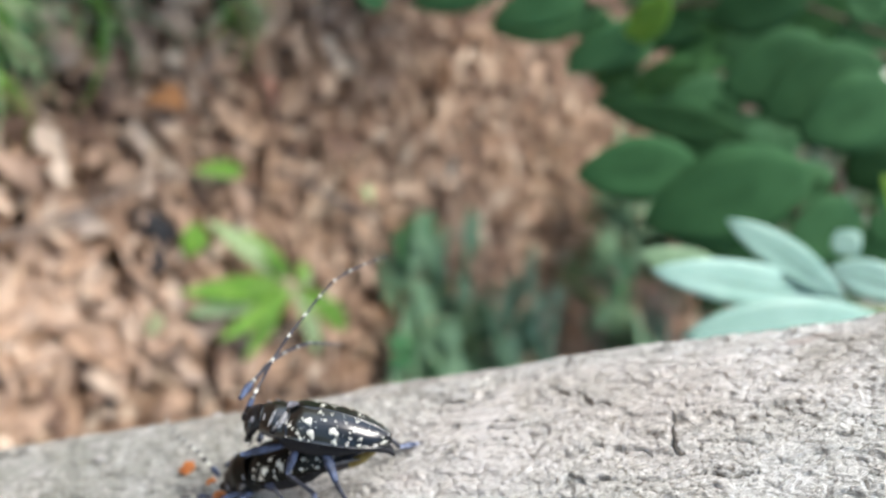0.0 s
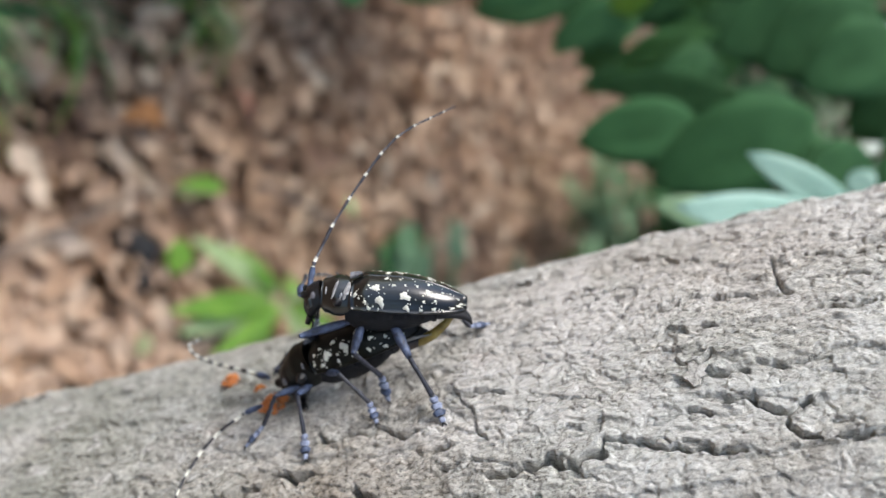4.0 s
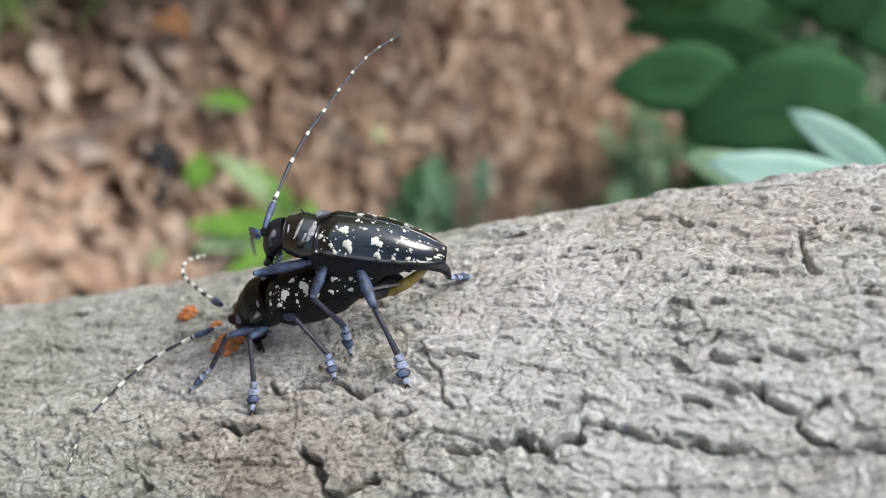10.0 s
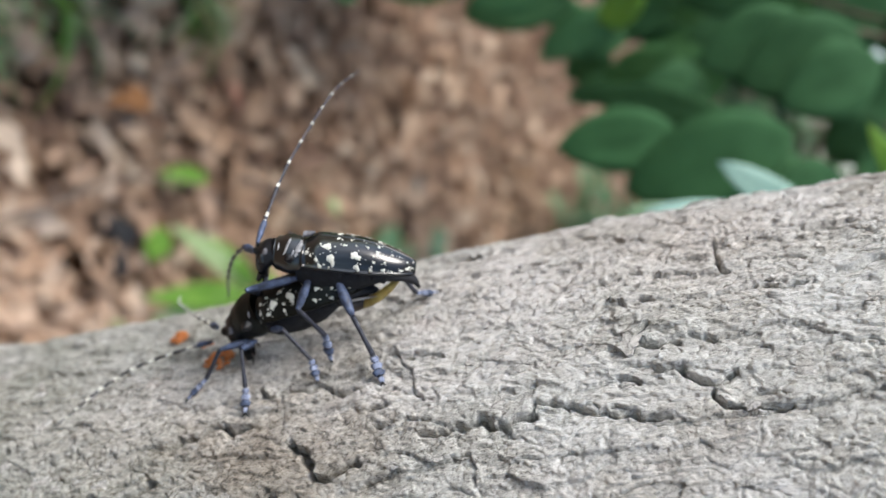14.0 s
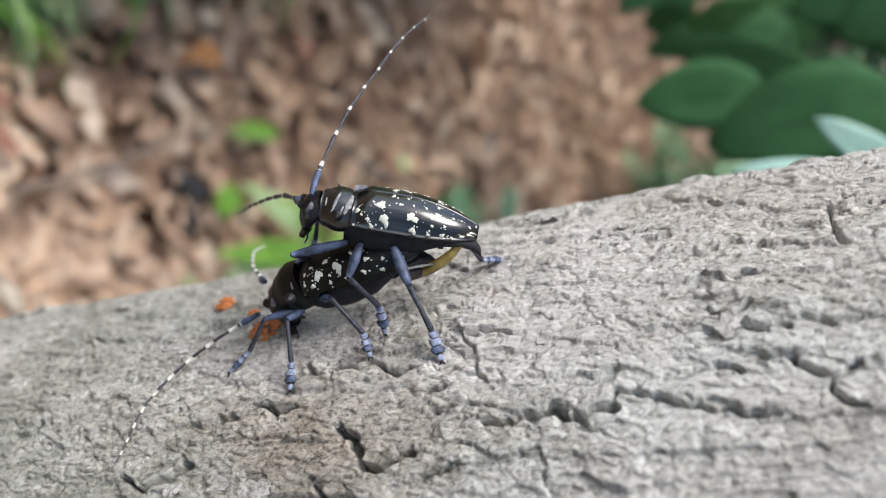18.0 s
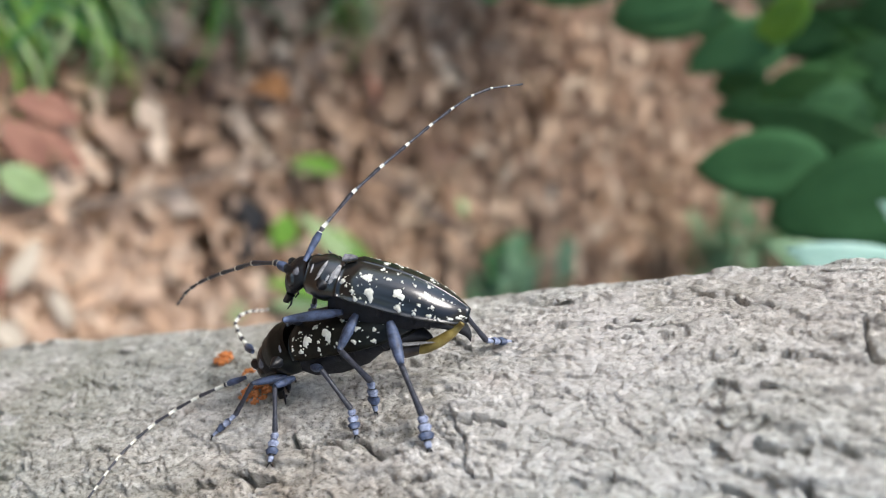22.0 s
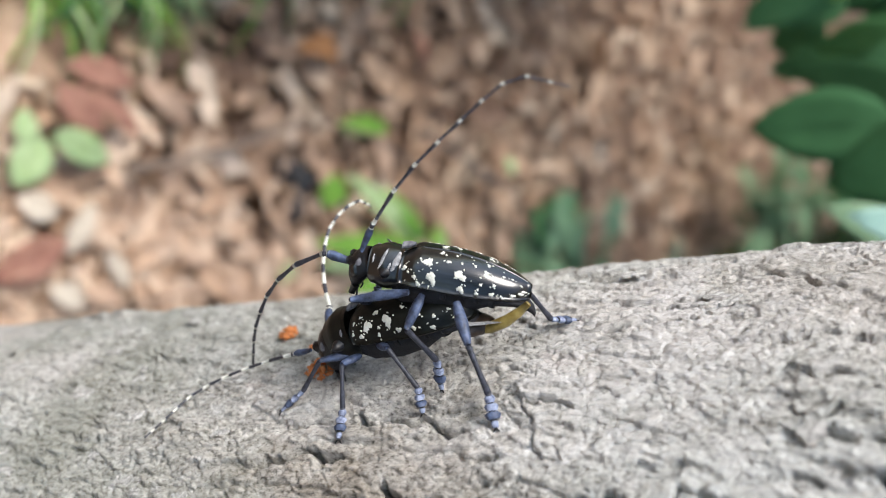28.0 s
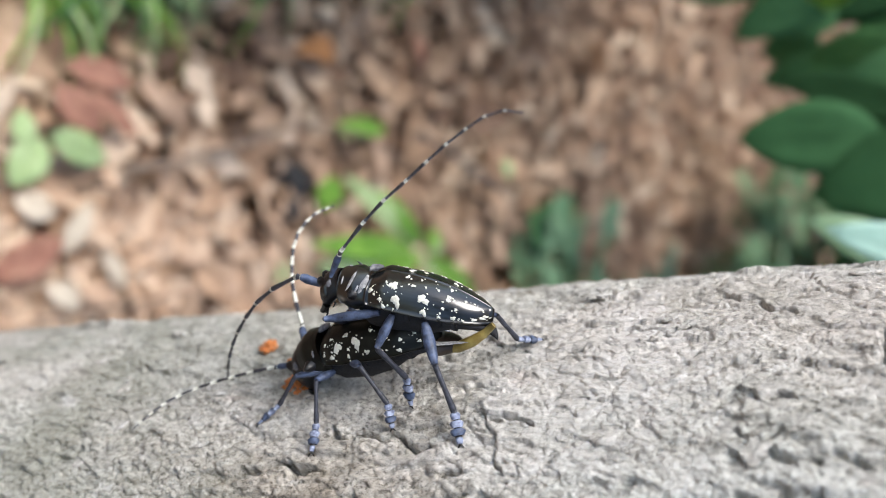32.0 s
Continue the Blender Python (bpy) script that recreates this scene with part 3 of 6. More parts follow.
def spots_on(shell, side, seed, spots):
    """Ragged patches of down on a wing case: the given ones, crumbs round the large ones, and specks at the shoulder and the end."""
    rng = random.Random(seed)
    spots = [(u, s * 0.93 + 0.09, size) for u, s, size in spots]
    marks = list(spots)
    for u, s, size in spots:
        for _ in range(3 if size > 0.55 else 1):
            a = rng.uniform(0, 6.28)
            marks.append((u + 1.45 * size * math.cos(a) / 16.2, s + 1.35 * size * math.sin(a) / 5.6, rng.uniform(0.10, 0.2)))
    marks += [(rng.uniform(0.02, 0.3), rng.uniform(0.5, 0.95), rng.uniform(0.07, 0.13)) for _ in range(14)]
    marks += [(rng.uniform(0.5, 0.97), rng.uniform(0.05, 0.95), rng.uniform(0.07, 0.13)) for _ in range(14)]
    for u, s, size in marks:
        u, s, size = min(0.98, max(0.02, u + rng.uniform(-0.006, 0.006))), min(0.97, max(0.03, s + rng.uniform(-0.01, 0.01))), (size if size > 0.55 else size * 0.8) * rng.uniform(0.92, 1.08)
        n, v = (17 if size > 0.22 else 9), []
        f2, f3 = rng.uniform(0, 6.28), rng.uniform(0, 6.28)
        lobes = [1 + 0.20 * math.sin(2 * 6.283 * k / n + f2) + 0.18 * math.sin(3 * 6.283 * k / n + f3) + rng.uniform(-0.26, 0.26) for k in range(n)]
        tall = 1.25 if size > 0.5 and u < 0.4 else 1.0
        for ring, lift in ((0.0, 0.07), (0.7, 0.06), (1.0, -0.03)):
            for k in range(n if ring else 1):
                a = 2 * math.pi * k / n
                du, ds = ring * size * lobes[k] * math.cos(a) / 16.2 / tall, ring * size * lobes[k] * math.sin(a) / 6.0 * tall
                p = elytron_point(min(0.995, max(0.0, u + du)), min(1.0, max(0.01, s + ds)), side)
                out = Vector((0, p.y, (p.z - 0.5) * 0.9)).normalized()
                v.append((p + out * lift) * MM)
        f = [(0, 1 + k, 1 + (k + 1) % n) for k in range(n)] + [(1 + k, 1 + n + k, 1 + n + (k + 1) % n, 1 + (k + 1) % n) for k in range(n)]
        part("white_patch", mesh_of("white_patch", v, f if side < 0 else [q[::-1] for q in f], WHITE_DOWN), shell)


def patch(parent, name, centre, out, size, material, seed):
    """A small raised tuft of down on a surface: an uneven low mound."""
    rng = random.Random(seed)
    out = Vector(out).normalized()
    a = out.cross(Vector((0.2, 1, 0.1))).normalized()
    b = out.cross(a)
    n = 10
    v = [(Vector(centre) + out * 0.1) * MM]
    for ring, lift in ((0.6, 0.07), (1.0, -0.08)):
        for k in range(n):
            t = 2 * math.pi * k / n
            r = ring * rng.uniform(0.7, 1.2)
            v.append((Vector(centre) + a * (r * size[0] * math.cos(t)) + b * (r * size[1] * math.sin(t)) + out * lift) * MM)
    f = [(0, 1 + k, 1 + (k + 1) % n) for k in range(n)] + [(1 + k, 1 + n + k, 1 + n + (k + 1) % n, 1 + (k + 1) % n) for k in range(n)]
    return part(name, mesh_of(name, v, f, material), parent)


def leg(parent, hip, knee, ankle, foot, thick=1.0, dark=False):
    """One leg: thigh > shin, four foot joints and a claw, through points in mm."""
    h, k, a, f = (Vector(p) for p in (hip, knee, ankle, foot))
    mid = h.lerp(k, 0.5)
    thigh = part("leg", tube("leg", [h, h.lerp(k, 0.2), mid, h.lerp(k, 0.85), k], [r * thick for r in (0.38, 0.58, 0.68, 0.50, 0.34)], BLUE, 10, 0.8), parent, "leg covered in blue-grey down")
    part("shin", tube("shin", [k, k.lerp(a, 0.06), k.lerp(a, 0.5), k.lerp(a, 0.94), a], [r * thick for r in (0.29, 0.33, 0.28, 0.38, 0.31)], SHIN, 8), thigh, "thin black shin")
    span = f - a
    for j in range(4):
        p, q = a + span * (j * 0.25), a + span * (j * 0.25 + 0.22)
        w = (0.58, 0.76, 0.86, 0.42)[j] * thick
        part("foot_joint", tube("foot_joint", [p, p.lerp(q, 0.35), q], [w * 0.7, w, w * 0.72], SHIN if dark else PALE_BLUE if j != 2 else BLUE, 8, 0.6), thigh, "black foot joint" if dark else "pale blue foot joint")
        part("joint_band", tube("joint_band", [q, q + span * 0.05], [w * 0.5, w * 0.45], CHITIN, 6), thigh)
    tip = a + span * 0.97
    side = span.cross(Vector((0, 0, 1))).normalized()
    for s in (-1, 1):
        part("claw", tube("claw", [tip, tip + span * 0.1 + side * 0.3 * s, tip + span * 0.14 + side * 0.45 * s - Vector((0, 0, 0.15))], [0.13, 0.1, 0.03], CHITIN, 5), thigh)
    return thigh


def trunk_drop(y):
    return math.sqrt((TRUNK_R / MM) ** 2 - y * y) - TRUNK_R / MM


def beetle_body(thing, seed, striped=True):
    """The jointed body, head at the origin and tail towards +x; returns the parts that sway together."""
    made = []
    def add(name, me, label=""):
        o = part(name, me, thing, label)
        made.append(o)
        return o
    add("abdomen", loft("abdomen", [(6.0, 2.4, 1.5, 3.4, 0, 0.2), (7.5, 2.9, 1.8, 4.3, 0, 0.2), (11, 3.1, 2.0, 4.6, 0, 0.2), (15, 3.1, 1.8, 3.7, 0, 0.0), (18.5, 2.8, 1.3, 1.7, 0, -0.2), (21, 2.2, 0.8, 1.1, 0, -0.5),
                                    (22.4, 1.4, 0.5, 1.1, 0, -0.9), (23.1, 0.9, 0.4, 1.0, 0, -1.3), (23.6, 0.65, 0.4, 0.8, 0, -1.8), (23.9, 0.45, 0.3, 0.6, 0, -2.3), (24.0, 0.2, 0.2, 0.4, 0, -2.6)], BELLY), "black segmented underside")
    for k, x in enumerate((12.2, 14.4, 16.4, 18.2)):
        w = 3.3 - 0.12 * k
        add("belly_band", loft("belly_band", [(x, w, 0.8, 3.0 - 0.3 * k, 0, 0.15 - 0.07 * k), (x + 0.35, w + 0.06, 0.8, 3.06 - 0.3 * k, 0, 0.13 - 0.07 * k), (x + 0.7, w, 0.8, 2.95 - 0.3 * k, 0, 0.1 - 0.07 * k)], BELLY))
    for side in (-1, 1):
        e = elytron(thing, side, SHELL if striped else DULL_SHELL)
        spots_on(e, side, seed + side, SPOTS if striped else FEMALE_SPOTS)
        made.append(e)
    add("scutellum", loft("scutellum", [(6.6, 0.8, 0.3, 0.5, 0, 4.1), (7.6, 0.6, 0.3, 0.5, 0, 4.35), (8.3, 0.1, 0.2, 0.3, 0, 4.5)], SILVER_DOWN, 10))
    pro = add("pronotum", loft("pronotum", [(2.7, 2.2, 2.1, 2.1, 0, 0.9), (3.1, 2.6, 2.4, 2.5, 0, 0.9), (3.7, 2.65, 2.45, 2.6, 0, 0.9), (4.2, 3.0, 2.75, 2.8, 0, 0.9), (5.2, 3.15, 2.95, 2.9, 0, 0.9), (6.0, 2.9, 2.7, 2.8, 0, 0.9),
                                            (6.4, 2.95, 2.7, 2.7, 0, 0.9), (6.9, 2.75, 2.5, 2.5, 0, 0.9)], SHELL if striped else DULL_SHELL, 24), "black collar shield with grey down")
    for s in (-1, 1):
        part("spine", tube("spine", [(5.1, 2.6 * s, 1.2), (5.1, 3.6 * s, 1.4), (5.0, 4.3 * s, 1.6)], [0.85, 0.5, 0.08], CHITIN, 8), pro)
        if striped:
            patch(pro, "down_patch", (4.7, 2.35 * s, 2.9), (0, 0.8 * s, 0.7), (0.20, 1.4), GREY_DOWN, 3)
            patch(pro, "down_patch", (6.2, 2.35 * s, 2.5), (0, 0.85 * s, 0.6), (0.42, 1.5), GREY_DOWN, 4)
            patch(pro, "down_patch", (5.5, 2.75 * s, 2.0), (0, 0.9 * s, 0.4), (0.24, 0.7), GREY_DOWN, 8)
            patch(pro, "down_patch", (3.4, 2.0 * s, 2.6), (-0.2, 0.8 * s, 0.6), (0.12, 0.7), GREY_DOWN, 5)
        else:
            patch(pro, "down_patch", (6.2, 2.6 * s, 2.2), (0, 0.85 * s, 0.6), (0.20, 0.5), SILVER_DOWN, 4)
    head = add("head", loft("head", [(-0.1, 1.0, 0.9, 1.6, 0, -0.8), (0.25, 1.7, 1.7, 2.4, 0, -0.4), (0.9, 2.1, 2.2, 2.6, 0, 0.0), (1.7, 2.2, 2.2, 2.3, 0, 0.5), (2.6, 2.1, 2.0, 2.0, 0, 0.85), (3.0, 2.0, 1.9, 1.9, 0, 0.9)], CHITIN, 20), "black upright face")
    for s in (-1, 1):
        part("eye", loft("eye", [(0.55, 0.25, 0.5, 0.7, 1.75 * s, 0.3), (0.85, 0.55, 0.95, 1.0, 1.75 * s, 0.35), (1.35, 0.55, 0.95, 1.0, 1.8 * s, 0.45), (1.75, 0.2, 0.45, 0.5, 1.8 * s, 0.6)], SHELL, 12), head, "glossy black kidney-shaped eye")
        part("mandible", tube("mandible", [(0.5, 1.0 * s, -2.2), (-0.2, 0.95 * s, -3.2), (-0.2, 0.25 * s, -3.9)], [0.6, 0.45, 0.1], CHITIN, 8), head)
        part("palp", tube("palp", [(0.7, 0.9 * s, -2.4), (0.6, 1.6 * s, -3.4), (0.1, 1.7 * s, -4.1)], [0.16, 0.14, 0.08], CHITIN, 6), head)
        part("antenna_socket", loft("antenna_socket", [(0.1, 0.45, 0.45, 0.45, 1.0 * s, 1.6), (0.5, 0.75, 0.75, 0.75, 1.0 * s, 1.5), (1.2, 0.6, 0.6, 0.6, 1.0 * s, 1.3)], CHITIN, 10), head)
        patch(head, "down_patch", (1.9, 1.9 * s, 1.6), (0, 0.9 * s, 0.5), (0.5, 0.6), SILVER_DOWN, 6)
    return made


JOINT = plain("dark_antenna_joint", (0.010, 0.010, 0.014), (0.09, 0.09, 0.11), 1500, 0.45, 0.3, 0.0002)
SEGMENTS = (0.105, 0.02, 0.15, 0.125, 0.115, 0.105, 0.095, 0.085, 0.075, 0.065, 0.06)


def antenna(thing, length, thick, ring):
    """Eleven joints, each lying along +x from its own start; returns them with their lengths in mm."""
    made = []
    for k, share in enumerate(SEGMENTS):
        l = share * length
        r = thick * (0.62, 0.45, 0.36, 0.33, 0.31, 0.29, 0.27, 0.25, 0.23, 0.2, 0.16)[k]
        if k == 0:
            me = tube("antenna_joint", [(0, 0, 0), (l * 0.3, 0, 0), (l * 0.8, 0, 0), (l, 0, 0)], [r * 0.6, r * 0.9, r * 1.15, r * 0.8], BLUE, 8)
            o = part("antenna_joint", me, thing, "thick blue-grey first antenna joint")
        else:
            o = part("antenna_joint", tube("antenna_joint", [(0, 0, 0), (l * 0.5, 0, 0), (l * 0.9, 0, 0), (l, 0, 0)], [r * 0.8, r * 0.85, r * 1.15, r * 0.9], JOINT, 7), thing)
            part("white_ring", tube("white_ring", [(-0.02, 0, 0), (l * 0.08, 0, 0), (l * ring, 0, 0)], [r * 1.04, r * 1.10, r * 1.0], WHITE_DOWN, 7), o, "white downy ring")
        made.append((o, l))
    return made


def curve_at(p, s):
    """A smooth line through the points p; s from 0 to 1 on it, straight on past its end."""
    n = len(p) - 1
    if s > 1:
        return p[n] + (p[n] - p[n - 1]) * ((s - 1) * n)
    k = min(int(s * n), n - 1)
    t = s * n - k
    a, b, c, d = p[max(k - 1, 0)], p[k], p[k + 1], p[min(k + 2, n)]
    return 0.5 * (2 * b + (c - a) * t + (2 * a - 5 * b + 4 * c - d) * t * t + (3 * b - a - 3 * c + d) * t ** 3)


def bent(joints, bends):
    """Rows for every joint of an antenna that follows the bends: {seconds: points in mm}."""
    keys = sorted(bends)
    times = sorted({0.0, 32.0, *(float(k) for k in range(33)), *keys})
    rows = [[] for _ in joints]
    for t in times:
        lo = max([k for k in keys if k <= t], default=keys[0])
        hi = min([k for k in keys if k >= t], default=keys[-1])
        f = 0 if hi == lo else (t - lo) / (hi - lo)
        f = f * f * (3 - 2 * f)
        p = [Vector(a).lerp(Vector(b), f) for a, b in zip(bends[lo], bends[hi])]
        s, here = 0.0, p[0]
        for k, (_, l) in enumerate(joints):
            e = s
            while (curve_at(p, e) - here).length < l and e < 3:
                e += 0.004
            way = (curve_at(p, e) - here).normalized()
            rows[k].append((t, Matrix.Translation(here * MM) @ way.to_track_quat("X", "Z").to_matrix().to_4x4()))
            here, s = here + way * l, e
    return [(o, r) for (o, _), r in zip(joints, rows)]


MALE_UP = {
    2: ((-4.1, -1.0, 18.4), (-2.0, 2.3, 20.6), (0.2, 5.6, 22.7), (2.7, 8.9, 24.5), (5.6, 12.0, 26.0), (8.4, 15.2, 27.5), (11.5, 18.2, 28.7), (14.8, 21.1, 28.4), (18.2, 23.9, 27.5)),
    3: ((-2.0, -1.0, 19.1), (-0.9, 2.7, 21.4), (1.1, 6.3, 23.1), (3.4, 9.9, 24.6), (5.9, 13.4, 25.9), (8.5, 16.9, 27.2), (11.3, 20.2, 28.3), (14.4, 23.4, 28.2), (17.6, 26.5, 27.4)),
    6: ((-4.4, -1.0, 17.5), (-1.9, -1.0, 21.4), (1.1, -1.0, 24.8), (4.5, -1.0, 27.9), (8.2, -1.0, 30.7), (11.9, -1.0, 33.5), (15.6, -1.0, 36.2), (19.6, -1.0, 38.5), (24.0, -1.0, 39.6)),
    7.5: ((-4.6, -1.0, 17.9), (-3.8, 3.1, 19.6), (-2.7, 7.1, 21.2), (-1.4, 11.1, 22.8), (0.5, 15.0, 24.1), (2.4, 18.8, 25.4), (4.6, 22.6, 26.6), (6.9, 26.3, 27.5), (9.7, 29.8, 27.6)),
    9: ((-3.4, -1.0, 18.6), (-2.3, 3.0, 20.4), (-1.0, 7.0, 22.1), (0.6, 10.9, 23.6), (2.6, 14.7, 24.8), (4.7, 18.5, 26.1), (7.0, 22.2, 27.2), (9.6, 25.7, 27.8), (12.5, 29.2, 27.4)),
    11: ((-2.7, -1.0, 18.5), (-1.8, 3.2, 20.0), (-0.7, 7.3, 21.5), (0.7, 11.3, 22.9), (2.5, 15.3, 23.9), (4.4, 19.2, 25.0), (6.5, 23.0, 26.2), (8.7, 26.8, 27.1), (11.4, 30.4, 27.3)),
    13: ((-1.5, -1.0, 19.8), (-0.8, 3.2, 21.2), (0.0, 7.3, 22.7), (1.1, 11.5, 24.2), (2.7, 15.5, 25.4), (4.4, 19.5, 26.6), (6.2, 23.4, 27.8), (8.3, 27.3, 28.7), (10.9, 30.9, 28.4)),
    14: ((-2.2, -1.0, 19.6), (-1.3, 3.1, 21.2), (-0.2, 7.2, 22.9), (1.0, 11.2, 24.4), (2.7, 15.1, 25.8), (4.5, 19.0, 27.2), (6.5, 22.8, 28.6), (8.6, 26.5, 29.8), (11.3, 30.1, 30.1)),
    17.5: ((-1.1, -1.0, 20.7), (0.1, 3.0, 22.4), (1.6, 6.9, 24.0), (3.3, 10.7, 25.6), (5.3, 14.5, 27.0), (7.5, 18.2, 28.3), (9.8, 21.9, 29.5), (12.2, 25.5, 30.5), (15.1, 28.9, 30.5)),
    18: ((-0.8, -1.0, 20.4), (-0.1, 3.2, 21.9), (1.0, 7.3, 23.2), (2.3, 11.4, 24.5), (4.0, 15.5, 25.7), (5.9, 19.4, 26.6), (7.9, 23.3, 27.8), (10.1, 27.1, 28.6), (12.7, 30.8, 28.8)),
    19: ((-1.3, -1.0, 20.2), (1.9, -1.0, 23.4), (5.4, -1.0, 26.4), (9.0, -1.0, 29.2), (13.0, -1.0, 31.5), (16.9, -1.0, 33.9), (20.9, -1.0, 36.1), (25.1, -1.0, 37.7), (29.7, -1.0, 37.7)),
    20: ((-1.1, -1.0, 20.0), (2.1, -1.0, 23.3), (5.8, -1.0, 26.1), (9.6, -1.0, 28.7), (13.7, -1.0, 30.9), (17.8, -1.0, 33.0), (22.0, -1.0, 35.0), (26.4, -1.0, 36.4), (31.0, -1.0, 36.8)),
    21.5: ((-1.3, -1.0, 20.2), (0.9, 2.0, 22.8), (3.7, 4.9, 24.8), (6.8, 7.8, 26.3), (10.0, 10.6, 27.6), (13.3, 13.5, 28.9), (16.6, 16.3, 30.0), (20.1, 19.0, 30.6), (23.6, 21.6, 29.4)),
    24: ((-1.3, -1.0, 20.6), (0.1, 2.9, 22.5), (2.2, 6.6, 23.8), (4.4, 10.3, 24.9), (6.9, 14.0, 25.8), (9.5, 17.5, 26.7), (12.2, 21.0, 27.7), (15.1, 24.4, 28.2), (18.1, 27.8, 28.4)),
    25: ((-2.1, -1.0, 19.8), (-0.7, 2.9, 21.7), (1.1, 6.7, 23.2), (3.3, 10.4, 24.5), (5.8, 14.0, 25.3), (8.3, 17.6, 26.2), (10.9, 21.2, 27.2), (13.7, 24.6, 27.9), (16.6, 28.0, 28.4)),
    28: ((-3.1, -1.0, 19.1), (-0.2, -1.0, 22.6), (3.0, -1.0, 25.7), (6.4, -1.0, 28.6), (10.2, -1.0, 31.1), (14.0, -1.0, 33.5), (17.9, -1.0, 35.8), (22.0, -1.0, 37.6), (25.8, -1.0, 36.0)),
    29.5: ((-3.2, -1.0, 19.1), (-0.3, -1.0, 22.8), (3.2, -1.0, 25.9), (6.8, -1.0, 28.8), (10.7, -1.0, 31.4), (14.5, -1.0, 34.0), (18.5, -1.0, 36.4), (22.7, -1.0, 38.3), (26.9, -1.0, 37.2)),
    32: ((-3.9, -1.0, 18.6), (-0.8, -1.0, 22.4), (3.0, -1.0, 25.5), (7.0, -1.0, 28.4), (11.2, -1.0, 30.9), (15.4, -1.0, 33.5), (19.7, -1.0, 35.9), (24.3, -1.0, 37.5), (28.6, -1.0, 35.9)),
}
